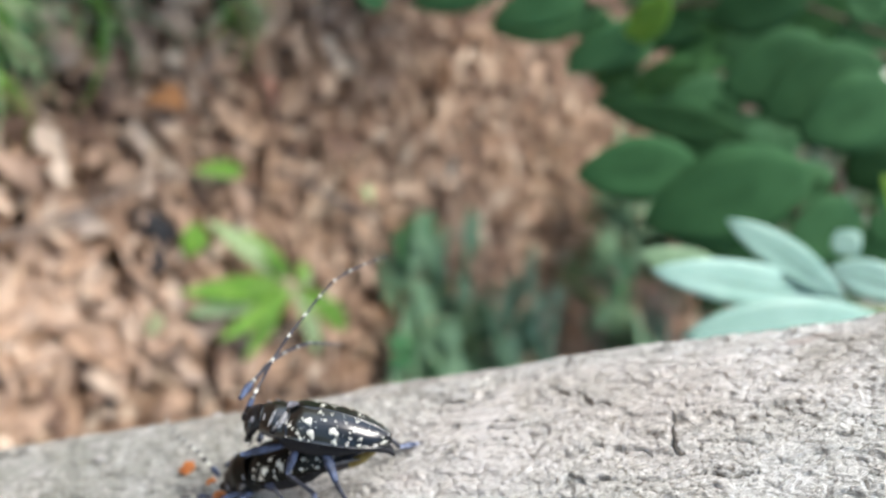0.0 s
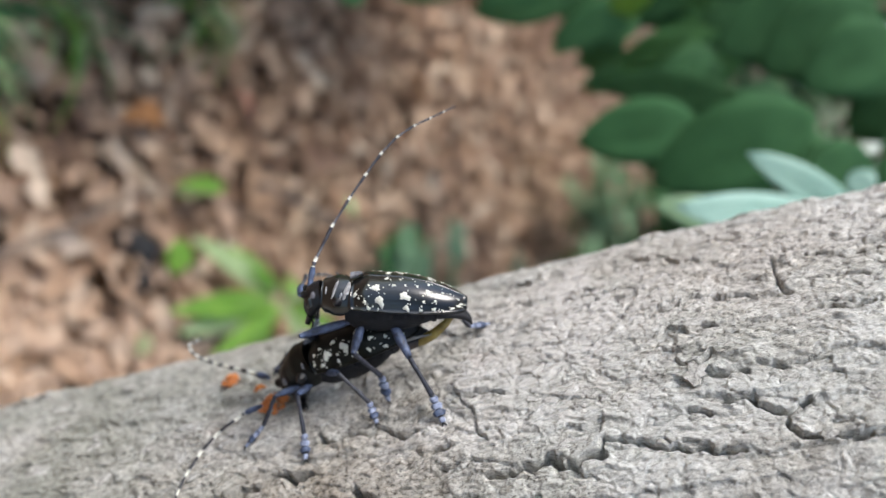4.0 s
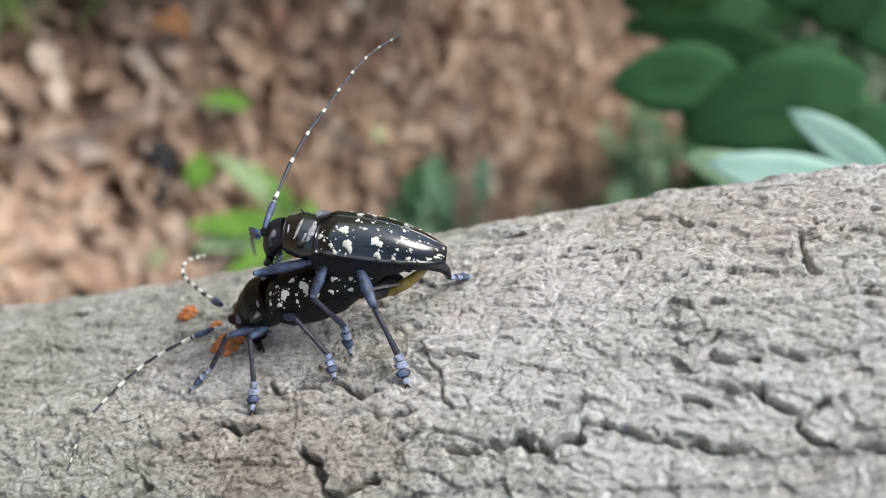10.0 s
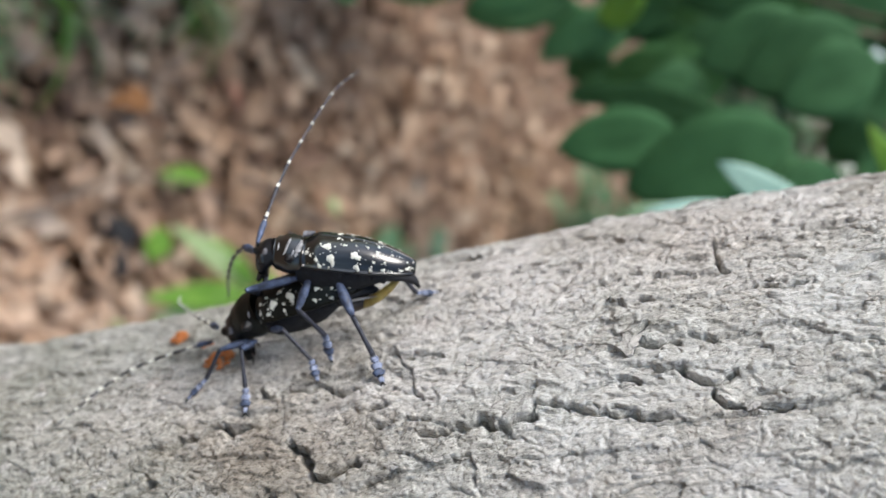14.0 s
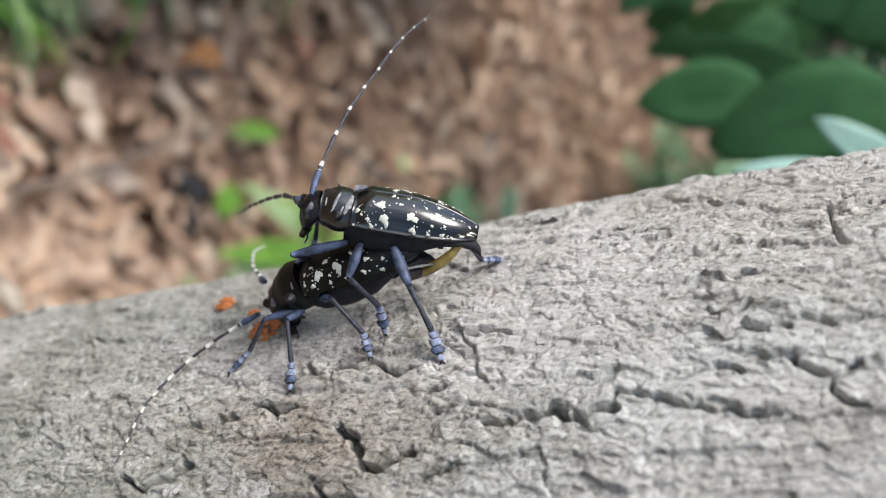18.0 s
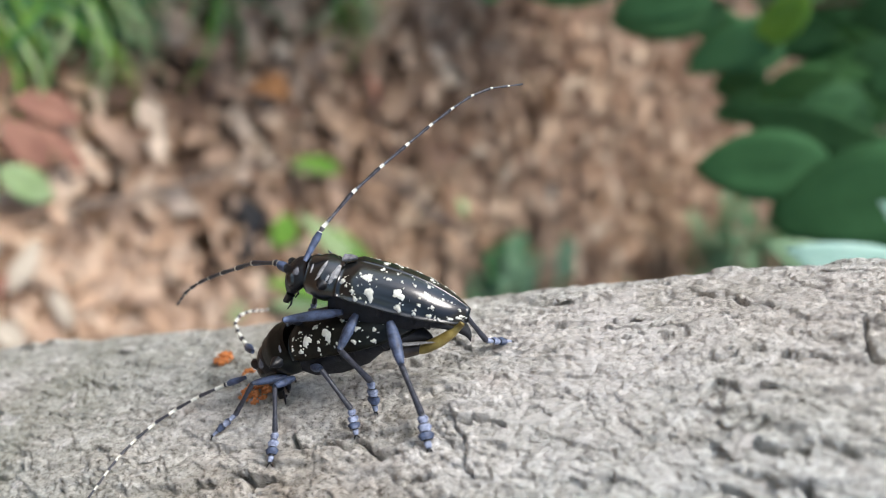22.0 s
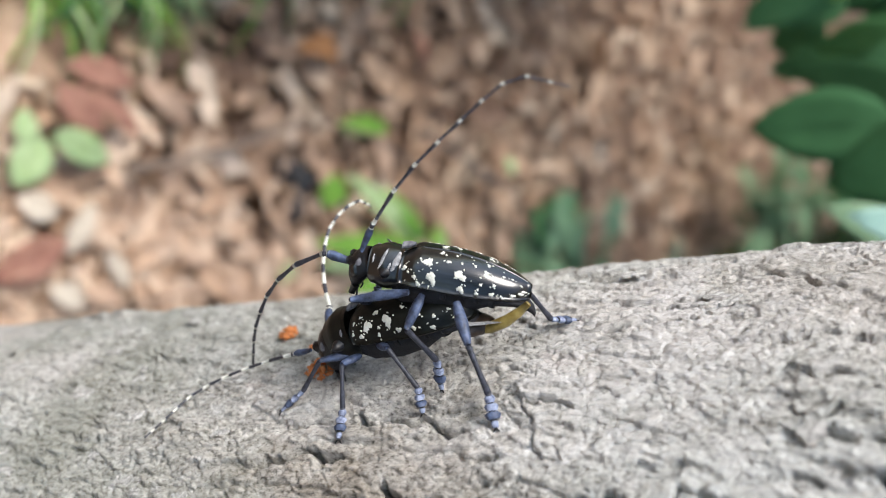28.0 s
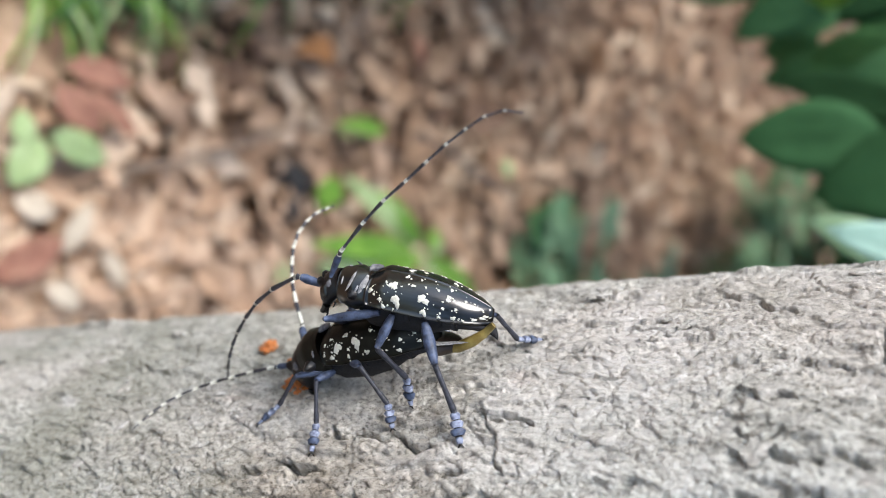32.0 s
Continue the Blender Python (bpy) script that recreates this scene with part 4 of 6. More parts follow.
MALE_FORE = {
    2: ((-4.6, 2.0, 20.4), (-3.8, 6.0, 20.1), (-2.9, 10.0, 19.6), (-1.8, 13.8, 18.6), (-0.6, 17.4, 16.9), (0.4, 20.8, 14.9), (0.9, 23.8, 12.1), (1.4, 26.8, 9.3), (1.9, 29.7, 6.5)),
    3: ((-4.7, 2.0, 17.7), (-5.1, 6.0, 16.9), (-5.4, 10.1, 16.2), (-5.4, 13.7, 14.3), (-5.3, 17.3, 12.3), (-5.1, 20.8, 10.0), (-5.2, 24.0, 7.5), (-5.3, 27.1, 4.7), (-5.4, 30.1, 2.0)),
    6: ((-6.9, 2.0, 15.4), (-8.9, 5.4, 14.2), (-10.8, 8.8, 13.0), (-12.6, 11.7, 10.6), (-14.3, 14.5, 8.1), (-15.9, 17.4, 5.6), (-17.2, 20.3, 3.0), (-18.6, 23.2, 0.4), (-19.9, 26.1, -2.2)),
    7.5: ((-6.3, 2.0, 15.7), (-8.6, 5.1, 14.1), (-10.6, 8.1, 12.3), (-11.8, 11.1, 9.7), (-13.1, 14.1, 7.2), (-14.4, 17.1, 4.6), (-15.6, 20.0, 2.0), (-16.9, 22.9, -0.7), (-18.2, 25.8, -3.3)),
    9: ((-6.6, 2.0, 15.3), (-8.9, 5.3, 14.3), (-11.1, 8.5, 13.0), (-13.0, 11.2, 10.6), (-14.9, 13.9, 8.1), (-16.8, 16.6, 5.6), (-18.6, 19.2, 3.0), (-20.4, 21.8, 0.4), (-22.3, 24.5, -2.2)),
    11: ((-5.6, 2.0, 15.9), (-7.7, 5.4, 14.9), (-9.7, 8.6, 13.3), (-11.5, 11.4, 10.9), (-13.4, 14.1, 8.5), (-15.3, 16.9, 6.1), (-17.1, 19.6, 3.5), (-18.9, 22.3, 1.0), (-20.7, 25.1, -1.5)),
    13: ((-4.6, 2.0, 17.6), (-7.4, 4.9, 16.7), (-9.9, 7.4, 14.7), (-12.4, 9.9, 12.5), (-14.7, 12.2, 10.0), (-17.0, 14.6, 7.6), (-19.1, 16.9, 4.9), (-21.0, 19.3, 2.1), (-22.9, 21.6, -0.7)),
    14: ((-4.6, 2.0, 16.8), (-7.3, 5.1, 16.3), (-9.8, 7.7, 14.4), (-12.3, 10.1, 12.3), (-14.6, 12.5, 9.8), (-16.8, 14.8, 7.2), (-18.8, 17.1, 4.4), (-20.6, 19.4, 1.5), (-22.5, 21.7, -1.4)),
    17.5: ((-4.3, 2.0, 16.9), (-7.8, 4.0, 17.2), (-11.5, 5.7, 16.5), (-15.1, 7.3, 15.1), (-18.6, 8.7, 13.6), (-22.2, 10.2, 12.1), (-25.7, 11.6, 10.5), (-29.1, 12.9, 8.5), (-32.4, 14.2, 6.4)),
    18: ((-3.8, 2.0, 17.5), (-6.3, 5.3, 17.2), (-9.0, 8.3, 16.5), (-11.9, 10.9, 15.3), (-14.8, 13.5, 14.0), (-17.7, 16.0, 12.5), (-20.7, 18.5, 11.0), (-23.6, 20.8, 9.3), (-26.6, 23.2, 7.7)),
    19: ((-5.4, 2.0, 17.1), (-9.0, 3.3, 18.4), (-12.9, 4.4, 18.3), (-16.8, 5.4, 17.4), (-20.7, 6.3, 16.3), (-24.5, 7.2, 15.0), (-28.1, 8.0, 13.3), (-31.3, 8.8, 10.9), (-33.9, 9.6, 7.8)),
    20: ((-4.5, 2.0, 16.8), (-8.3, 3.3, 17.6), (-12.2, 4.6, 18.0), (-16.1, 5.7, 17.4), (-20.0, 6.7, 16.5), (-23.9, 7.7, 15.5), (-27.4, 8.6, 13.7), (-30.6, 9.5, 11.2), (-33.2, 10.3, 8.2)),
    21.5: ((-5.0, 2.0, 16.8), (-8.4, 4.1, 17.7), (-12.1, 5.8, 17.3), (-15.7, 7.3, 16.1), (-19.4, 8.7, 14.9), (-23.1, 10.1, 13.6), (-26.7, 11.4, 12.1), (-30.1, 12.7, 10.3), (-33.3, 13.9, 8.0)),
    24: ((-5.3, 2.0, 17.3), (-8.9, 2.4, 19.1), (-13.0, 2.7, 18.6), (-17.1, 3.0, 18.0), (-21.2, 3.3, 17.3), (-25.1, 3.5, 16.2), (-28.9, 3.8, 14.7), (-32.3, 4.0, 12.4), (-35.0, 4.2, 9.3)),
    25: ((-5.1, 2.0, 17.0), (-8.6, 2.0, 19.1), (-12.8, 2.0, 18.7), (-16.9, 2.0, 18.0), (-21.0, 2.0, 17.2), (-25.1, 2.0, 16.3), (-28.8, 2.0, 14.4), (-31.7, 2.0, 11.5), (-34.0, 2.0, 8.0)),
    28: ((-6.8, 2.0, 15.8), (-10.3, 2.0, 17.6), (-14.3, 2.0, 16.7), (-18.0, 2.0, 14.9), (-21.3, 2.0, 12.4), (-24.1, 2.0, 9.3), (-26.6, 2.0, 6.0), (-28.5, 2.0, 2.3), (-30.4, 2.0, -1.3)),
    29.5: ((-6.8, 2.0, 14.2), (-10.7, 2.0, 15.8), (-14.6, 2.0, 13.7), (-17.9, 2.0, 10.6), (-20.5, 2.0, 6.9), (-22.5, 2.0, 2.9), (-24.4, 2.0, -1.2), (-26.0, 2.0, -5.4), (-27.7, 2.0, -9.6)),
    32: ((-7.4, 2.0, 15.4), (-11.4, 2.0, 17.2), (-15.7, 2.0, 15.5), (-19.8, 2.0, 13.1), (-23.4, 2.0, 10.0), (-26.6, 2.0, 6.6), (-29.3, 2.0, 2.7), (-31.4, 2.0, -1.5), (-33.6, 2.0, -5.7)),
}
FEMALE_UP = {
    2: ((-16.8, 3.0, 3.5), (-19.2, 5.5, 3.2), (-21.7, 8.0, 2.9), (-24.2, 10.4, 2.5), (-26.8, 12.7, 2.2), (-29.3, 15.1, 1.9), (-31.9, 17.5, 1.7), (-34.5, 19.9, 1.7), (-36.1, 22.6, 1.6)),
    3: ((-17.1, 3.0, 3.4), (-20.0, 5.1, 3.2), (-22.8, 7.1, 3.0), (-25.7, 9.0, 2.7), (-28.6, 11.0, 2.5), (-31.5, 13.0, 2.5), (-34.3, 15.0, 2.7), (-36.4, 17.4, 3.7), (-35.2, 20.3, 2.8)),
    6: ((-17.1, 3.0, 3.1), (-19.8, 5.1, 2.8), (-22.6, 7.3, 2.5), (-25.4, 9.4, 2.2), (-28.2, 11.4, 2.0), (-30.9, 13.6, 2.1), (-33.6, 15.8, 2.3), (-36.2, 18.1, 2.8), (-35.3, 20.9, 1.2)),
    7.5: ((-17.7, 3.0, 3.4), (-20.6, 5.0, 3.1), (-23.4, 7.0, 2.8), (-26.3, 8.9, 2.5), (-29.2, 11.0, 2.7), (-32.0, 13.0, 2.8), (-34.5, 15.3, 3.5), (-35.9, 17.9, 4.8), (-34.5, 20.9, 5.0)),
    9: ((-17.8, 3.0, 4.4), (-20.3, 5.4, 3.9), (-22.8, 7.8, 3.3), (-25.3, 10.2, 2.8), (-27.9, 12.5, 2.3), (-30.4, 15.0, 2.0), (-31.5, 18.0, 1.7), (-31.5, 21.1, 0.3), (-31.5, 24.1, -1.6)),
    11: ((-15.7, 3.0, 5.7), (-18.2, 5.4, 5.1), (-20.7, 7.8, 4.7), (-23.1, 10.3, 4.4), (-25.4, 13.0, 4.3), (-27.4, 15.8, 4.4), (-28.5, 19.0, 4.6), (-28.3, 22.3, 3.4), (-28.1, 25.3, 1.6)),
    13: ((-18.0, 3.0, 3.5), (-20.2, 5.5, 2.5), (-22.4, 8.0, 1.4), (-24.6, 10.5, 0.3), (-26.9, 12.8, -0.8), (-29.2, 15.2, -1.9), (-31.6, 17.6, -3.1), (-33.8, 20.1, -4.0), (-36.0, 22.7, -4.7)),
    14: ((-16.3, 3.0, 4.4), (-18.5, 5.6, 3.6), (-20.7, 8.1, 2.7), (-23.0, 10.7, 2.0), (-25.2, 13.4, 1.3), (-27.4, 16.0, 0.6), (-29.6, 18.7, 0.1), (-31.8, 21.3, -0.4), (-32.9, 24.6, -0.9)),
    17.5: ((-14.8, 3.0, 4.3), (-17.4, 5.2, 3.5), (-20.0, 7.5, 2.6), (-22.5, 9.8, 1.9), (-24.7, 12.4, 1.6), (-26.4, 15.4, 1.6), (-27.1, 18.8, 1.1), (-27.2, 21.8, -0.5), (-27.4, 24.7, -2.4)),
    18: ((-15.1, 3.0, 6.4), (-17.1, 5.7, 5.5), (-19.0, 8.5, 4.7), (-21.0, 11.3, 3.9), (-22.7, 14.3, 3.2), (-24.1, 17.4, 2.5), (-25.3, 20.6, 1.7), (-26.0, 23.7, 0.3), (-26.6, 26.8, -1.1)),
    19: ((-15.4, 3.0, 6.6), (-17.3, 5.9, 6.4), (-19.3, 8.9, 6.2), (-21.1, 11.8, 6.1), (-22.8, 14.9, 6.1), (-23.7, 18.2, 5.9), (-23.8, 21.5, 4.7), (-24.0, 24.5, 2.9), (-24.1, 27.5, 1.1)),
    20: ((-15.9, 3.0, 3.6), (-17.9, 5.9, 3.4), (-19.7, 8.9, 3.3), (-21.2, 12.0, 3.2), (-22.0, 15.4, 3.0), (-22.2, 18.7, 2.0), (-22.3, 21.9, 0.5), (-22.2, 24.9, -1.2), (-22.2, 28.0, -3.0)),
    21.5: ((-17.2, 3.0, 5.0), (-19.6, 5.5, 4.4), (-21.9, 8.0, 3.9), (-24.1, 10.7, 3.6), (-26.3, 13.5, 3.3), (-27.2, 16.8, 2.8), (-27.5, 20.0, 1.4), (-27.8, 22.9, -0.5), (-28.0, 25.9, -2.3)),
    24: ((-14.6, 3.0, 5.7), (-16.7, 5.7, 4.8), (-18.8, 8.3, 3.9), (-20.8, 11.1, 3.1), (-22.5, 14.0, 2.3), (-23.5, 17.1, 1.0), (-24.4, 20.1, -0.5), (-25.2, 23.1, -2.2), (-25.9, 26.1, -3.9)),
    25: ((-14.3, 3.0, 7.1), (-16.1, 6.0, 7.2), (-18.0, 9.0, 7.5), (-19.5, 12.1, 7.8), (-20.9, 15.3, 8.3), (-21.5, 18.7, 8.8), (-21.6, 22.1, 8.9), (-21.2, 25.6, 8.5), (-20.5, 28.9, 7.6)),
    28: ((-15.4, 3.0, 5.1), (-16.0, 6.2, 6.4), (-17.5, 9.1, 7.7), (-18.5, 12.1, 9.2), (-19.0, 15.1, 10.7), (-18.9, 18.3, 12.2), (-17.8, 21.5, 13.1), (-16.1, 24.5, 13.0), (-15.9, 26.8, 10.6)),
    29: ((-17.9, 3.0, 2.5), (-19.0, 5.8, 4.2), (-20.9, 8.3, 5.8), (-22.8, 10.8, 7.3), (-24.2, 13.4, 9.2), (-25.3, 16.0, 11.2), (-25.2, 18.8, 13.2), (-23.7, 21.6, 14.4), (-21.6, 24.4, 14.0)),
    29.5: ((-15.8, 3.0, 3.1), (-14.8, 3.0, 6.6), (-13.8, 3.0, 10.1), (-12.8, 3.0, 13.7), (-11.5, 3.0, 17.1), (-9.8, 3.0, 20.4), (-7.6, 3.0, 23.3), (-4.7, 3.0, 25.4), (-1.2, 3.0, 26.4)),
    32: ((-15.4, 3.0, 4.9), (-16.7, 5.9, 6.3), (-18.3, 8.7, 7.7), (-19.7, 11.5, 9.3), (-20.6, 14.4, 11.0), (-21.0, 17.4, 12.8), (-20.5, 20.4, 14.3), (-19.0, 23.5, 15.0), (-17.1, 26.4, 14.5)),
}
FEMALE_DOWN = {
    2: ((-16.0, -2.4, 4.3), (-21.1, -0.6, 3.0), (-26.3, 0.4, 1.5), (-30.6, -2.4, 0.7), (-33.6, -7.0, 0.4), (-36.2, -11.9, -0.4)),
    3: ((-15.2, -4.8, 4.1), (-19.6, -4.5, 3.2), (-23.7, -5.5, 2.0), (-27.1, -8.1, 0.7), (-29.1, -12.0, -0.4), (-30.2, -16.3, -1.4)),
    6: ((-18.3, -3.9, 4.2), (-23.4, -4.5, 2.4), (-27.6, -7.2, 0.8), (-30.3, -11.8, -0.4), (-31.8, -16.9, -1.6), (-31.9, -22.1, -3.3)),
    7.5: ((-16.5, -5.9, 4.0), (-21.0, -8.2, 2.1), (-24.7, -11.3, 0.3), (-26.7, -16.0, -1.4), (-27.8, -21.0, -2.9), (-27.6, -26.0, -5.0)),
    9: ((-16.7, -2.2, 4.3), (-22.7, -3.8, 3.0), (-28.3, -6.2, 1.3), (-32.2, -10.8, -0.2), (-33.9, -16.7, -1.6), (-33.4, -22.6, -3.5)),
    11: ((-17.1, -0.1, 4.3), (-22.5, 0.5, 3.1), (-27.9, -0.0, 1.9), (-32.6, -2.6, 0.9), (-36.2, -6.8, 0.4), (-37.0, -12.0, -0.4)),
    13: ((-17.7, -1.9, 4.3), (-23.3, -0.4, 3.2), (-28.9, -1.0, 1.9), (-33.5, -4.4, 0.8), (-35.5, -9.8, -0.0), (-36.6, -15.5, -1.2)),
    14: ((-16.3, -0.5, 4.3), (-21.3, 0.7, 3.2), (-26.4, 1.2, 2.2), (-31.5, 0.9, 1.4), (-36.1, -1.5, 0.8), (-39.2, -5.6, 0.5)),
    17.5: ((-14.9, -2.0, 4.3), (-19.1, -2.5, 3.3), (-22.8, -4.2, 2.2), (-25.8, -7.1, 1.0), (-28.3, -10.4, -0.1), (-29.3, -14.6, -1.0)),
    18: ((-15.4, -1.4, 4.3), (-20.5, -2.6, 3.0), (-25.4, -4.1, 1.5), (-29.3, -7.5, 0.4), (-31.9, -12.0, -0.4), (-32.8, -17.1, -1.6)),
    19: ((-17.4, -0.7, 4.3), (-23.3, -0.0, 2.9), (-28.9, -2.4, 1.6), (-33.6, -6.2, 0.6), (-37.1, -11.2, -0.2), (-37.0, -17.2, -1.7)),
    20: ((-15.8, -0.7, 4.3), (-21.2, -0.6, 3.4), (-26.5, -1.0, 2.4), (-31.7, -2.4, 1.4), (-36.3, -5.4, 0.6), (-38.4, -10.3, -0.1)),
    21.5: ((-16.2, -1.8, 4.3), (-21.4, -1.9, 2.9), (-26.5, -3.1, 1.5), (-30.7, -6.2, 0.5), (-33.0, -11.0, -0.2), (-34.1, -16.2, -1.4)),
    24: ((-14.8, -1.5, 4.3), (-19.8, -2.0, 3.1), (-24.8, -3.0, 1.8), (-29.1, -5.6, 0.7), (-32.6, -9.4, 0.0), (-36.0, -13.2, -0.6)),
    25: ((-15.9, 0.0, 4.3), (-20.5, -1.0, 3.2), (-25.0, -2.1, 2.1), (-28.9, -4.4, 1.0), (-31.7, -8.2, 0.2), (-35.0, -11.7, -0.3)),
    28: ((-16.7, -0.8, 4.3), (-21.9, -0.2, 3.0), (-27.1, -0.2, 1.8), (-32.1, -1.5, 1.0), (-36.3, -4.6, 0.6), (-38.7, -9.4, 0.1)),
    29.5: ((-16.1, -0.3, 4.3), (-21.1, 0.0, 3.0), (-26.0, 0.9, 1.9), (-31.1, 0.9, 1.1), (-35.6, -1.2, 0.8), (-39.3, -4.8, 0.6)),
    32: ((-15.7, -0.7, 4.3), (-21.7, 0.0, 3.1), (-27.7, 0.2, 1.8), (-33.6, -0.9, 1.0), (-38.6, -4.2, 0.7), (-41.6, -9.5, 0.1)),
}

# seconds, the male's place and how he is rolled, pitched and turned, as he rocks on the female
SWAY = ((0, -3.5, -1.1, 18.6, -0.8, 23.6, 1.0), (1, -3.4, -1.1, 18.4, -0.6, 23.2, 1.2), (2, -4.0, -1.2, 17.8, 0.1, 21.3, 2.9), (3, -3.7, -1.1, 17.9, 0.1, 21.7, 2.6), (3.5, -3.6, -1.0, 18.1, -0.1, 21.9, 2.2),
        (5.5, -4.1, -0.8, 16.8, -3.3, 16.4, 0.6), (6.5, -5.0, -0.8, 16.4, -2.5, 16.5, 0.9), (7.5, -4.9, -0.7, 16.2, -1.7, 17.0, 3.5), (8, -4.8, -0.7, 16.3, -1.6, 18.1, 3.6), (9, -4.3, -0.6, 16.8, -2.1, 21.3, 3.0),
        (10, -3.9, -0.5, 16.9, -1.7, 21.3, 3.7), (11, -3.6, -0.4, 17.0, -1.5, 21.6, 3.6), (12, -3.7, -0.5, 17.2, -1.6, 21.8, 2.8), (13, -3.3, -0.4, 17.2, -1.5, 22.0, 3.6), (14.5, -3.7, -0.3, 17.2, -1.0, 21.6, 3.8),
        (17, -4.0, -0.3, 17.9, 1.7, 25.3, 4.3), (18, -3.5, -0.1, 18.2, 1.6, 25.6, 5.0), (19, -4.6, -0.1, 18.0, 1.4, 24.6, 4.8), (20, -5.0, 0.0, 18.0, 1.4, 24.4, 5.2), (21, -5.0, 0.2, 18.0, 1.7, 25.5, 5.5),
        (22, -5.0, 0.1, 18.2, 0.7, 25.9, 3.8), (23, -4.6, 0.2, 18.3, -0.2, 26.6, 2.9), (24, -5.0, 0.1, 18.3, 0.3, 25.9, 3.2), (25.5, -5.2, 0.2, 18.1, 0.9, 24.8, 4.3), (27.5, -6.3, 0.7, 16.5, -0.5, 21.7, 4.6),
        (29, -6.6, 0.6, 16.0, 0.9, 19.9, 6.3), (30, -6.6, 0.5, 16.1, -0.1, 20.3, 3.7), (31, -6.6, 0.4, 16.2, -0.5, 20.4, 1.9), (32, -6.7, 0.4, 16.4, -0.7, 19.8, 2.4))
# seconds and the female's place as she shifts under him
SHIFT = ((0, -13.6, 5.1), (2, -13.9, 4.9), (3.5, -13.5, 5.1), (5.5, -13.4, 4.8), (7.5, -13.8, 4.2), (9, -13.8, 4.9), (10.5, -12.9, 5.8), (13, -12.5, 6.3), (14.5, -13.1, 6.2), (17.5, -13.4, 5.8), (19.5, -14.1, 5.4),
         (21, -13.9, 6.0), (24, -14.1, 6.1), (25.5, -14.4, 5.8), (28, -15.1, 5.2), (29.5, -15.8, 4.6), (32, -15.8, 4.6))


def beetles():
    rows = []
    female = tagged(new("longhorn_beetle"), "large black longhorn beetle with white spots gnawing the bark", "beetle", "mating beetles")
    male = tagged(new("longhorn_beetle"), "black longhorn beetle with white spots mounted on another beetle", "beetle", "mating beetles")
    female.matrix_world = SEAT
    male.matrix_world = SEAT
    nape = Matrix.Translation((0.003, 0, 0.0012))
    for o in beetle_body(male, 7):
        bow = Matrix.Translation((-0.0003, 0, 0.0003)) @ nape @ pose(0, 0, 0, 0, -14, 0) @ Matrix.Diagonal((1.0, 0.95, 0.92, 1)) @ nape.inverted() if o.name.split(".")[0] == "head" else Matrix()
        places = [(t, pose(x * MM, y * MM, z * MM, roll - 8, pitch, yaw) @ bow) for t, x, y, z, roll, pitch, yaw in SWAY]
        o.scale = bow.to_scale()
        rows.append((o, [(t, Matrix.LocRotScale(m.to_translation(), m.to_quaternion(), None)) for t, m in places]))
    neck = Matrix.Translation((0.0069, 0, 0.0005))
    for o in beetle_body(female, 21, False):
        bow = neck @ pose(0, 0, 0, 0, -16, 0) @ Matrix.Diagonal((1.1, 1.14, 1.17, 1)) @ neck.inverted() if o.name.split(".")[0] in ("pronotum", "head") else Matrix()
        places = [(t, pose(x * MM, 0.2 * MM, z * MM, 0, -7, 0) @ Matrix.Diagonal((1.03, 1.03, 1.03, 1)) @ bow) for t, x, z in SHIFT]
        o.scale = places[0][1].to_scale()
        rows.append((o, [(t, Matrix.LocRotScale(m.to_translation(), m.to_quaternion(), None)) for t, m in places]))
    # the male's legs
    leg(male, (1.8, -2.4, 13.4), (-5.4, -3.8, 14.0), (-5.4, -0.8, 11.4), (-6.0, 1.2, 10.0), 1.2, True)
    leg(male, (3.4, -2.2, 12.8), (1.4, -5.5, 10.1), (3.2, -4.4, 4.2), (2.8, -5.2, trunk_drop(5.2) + 0.3), 1.15)
    leg(male, (7.4, -2.2, 11.2), (9.1, -6.5, 7.9), (10.6, -8.7, 1.9), (11.4, -11.5, trunk_drop(11.5) + 0.3), 1.2)
    leg(male, (1.8, 2.2, 13.2), (-4.0, 4.6, 14.2), (-5.6, 4.2, 11.0), (-7.0, 3.8, 8.6))
    leg(male, (3.6, 2.4, 12.6), (5.0, 6.6, 9.0), (4.0, 7.4, 3.0), (4.0, 9.4, trunk_drop(9.4) + 0.3))
    leg(male, (8.3, 2.4, 10.4), (14.4, 4.0, 7.2), (15.6, 5.4, 2.0), (18.0, 7.8, trunk_drop(7.8) + 0.35), 1.1)
    # the female's legs
    leg(female, (-9.4, -2.3, 4.4), (-13.2, -4.5, 5.3), (-16.7, -6.0, 1.5), (-20.0, -7.8, trunk_drop(7.8) + 0.3))
    leg(female, (-8.2, -2.8, 4.4), (-9.4, -5.6, 5.4), (-9.7, -9.0, 0.7), (-9.5, -12.6, trunk_drop(12.6) + 0.3))
    leg(female, (-5.0, -2.6, 5.8), (-2.1, -5.5, 7.4), (1.0, -7.4, 2.4), (1.3, -9.0, trunk_drop(9.0) + 0.3))
    leg(female, (-9.4, 2.3, 4.2), (-13.6, 5.6, 5.0), (-16.6, 7.4, 2.0), (-19.0, 9.0, trunk_drop(9.0) + 0.3))
    leg(female, (-7.6, 2.6, 4.4), (-7.8, 7.2, 5.2), (-8.0, 9.8, 1.6), (-8.2, 12.0, trunk_drop(12.0) + 0.3))
    leg(female, (-3.5, 2.6, 5.4), (0.0, 6.4, 5.6), (3.0, 8.4, 1.8), (4.4, 10.2, trunk_drop(10.2) + 0.3))
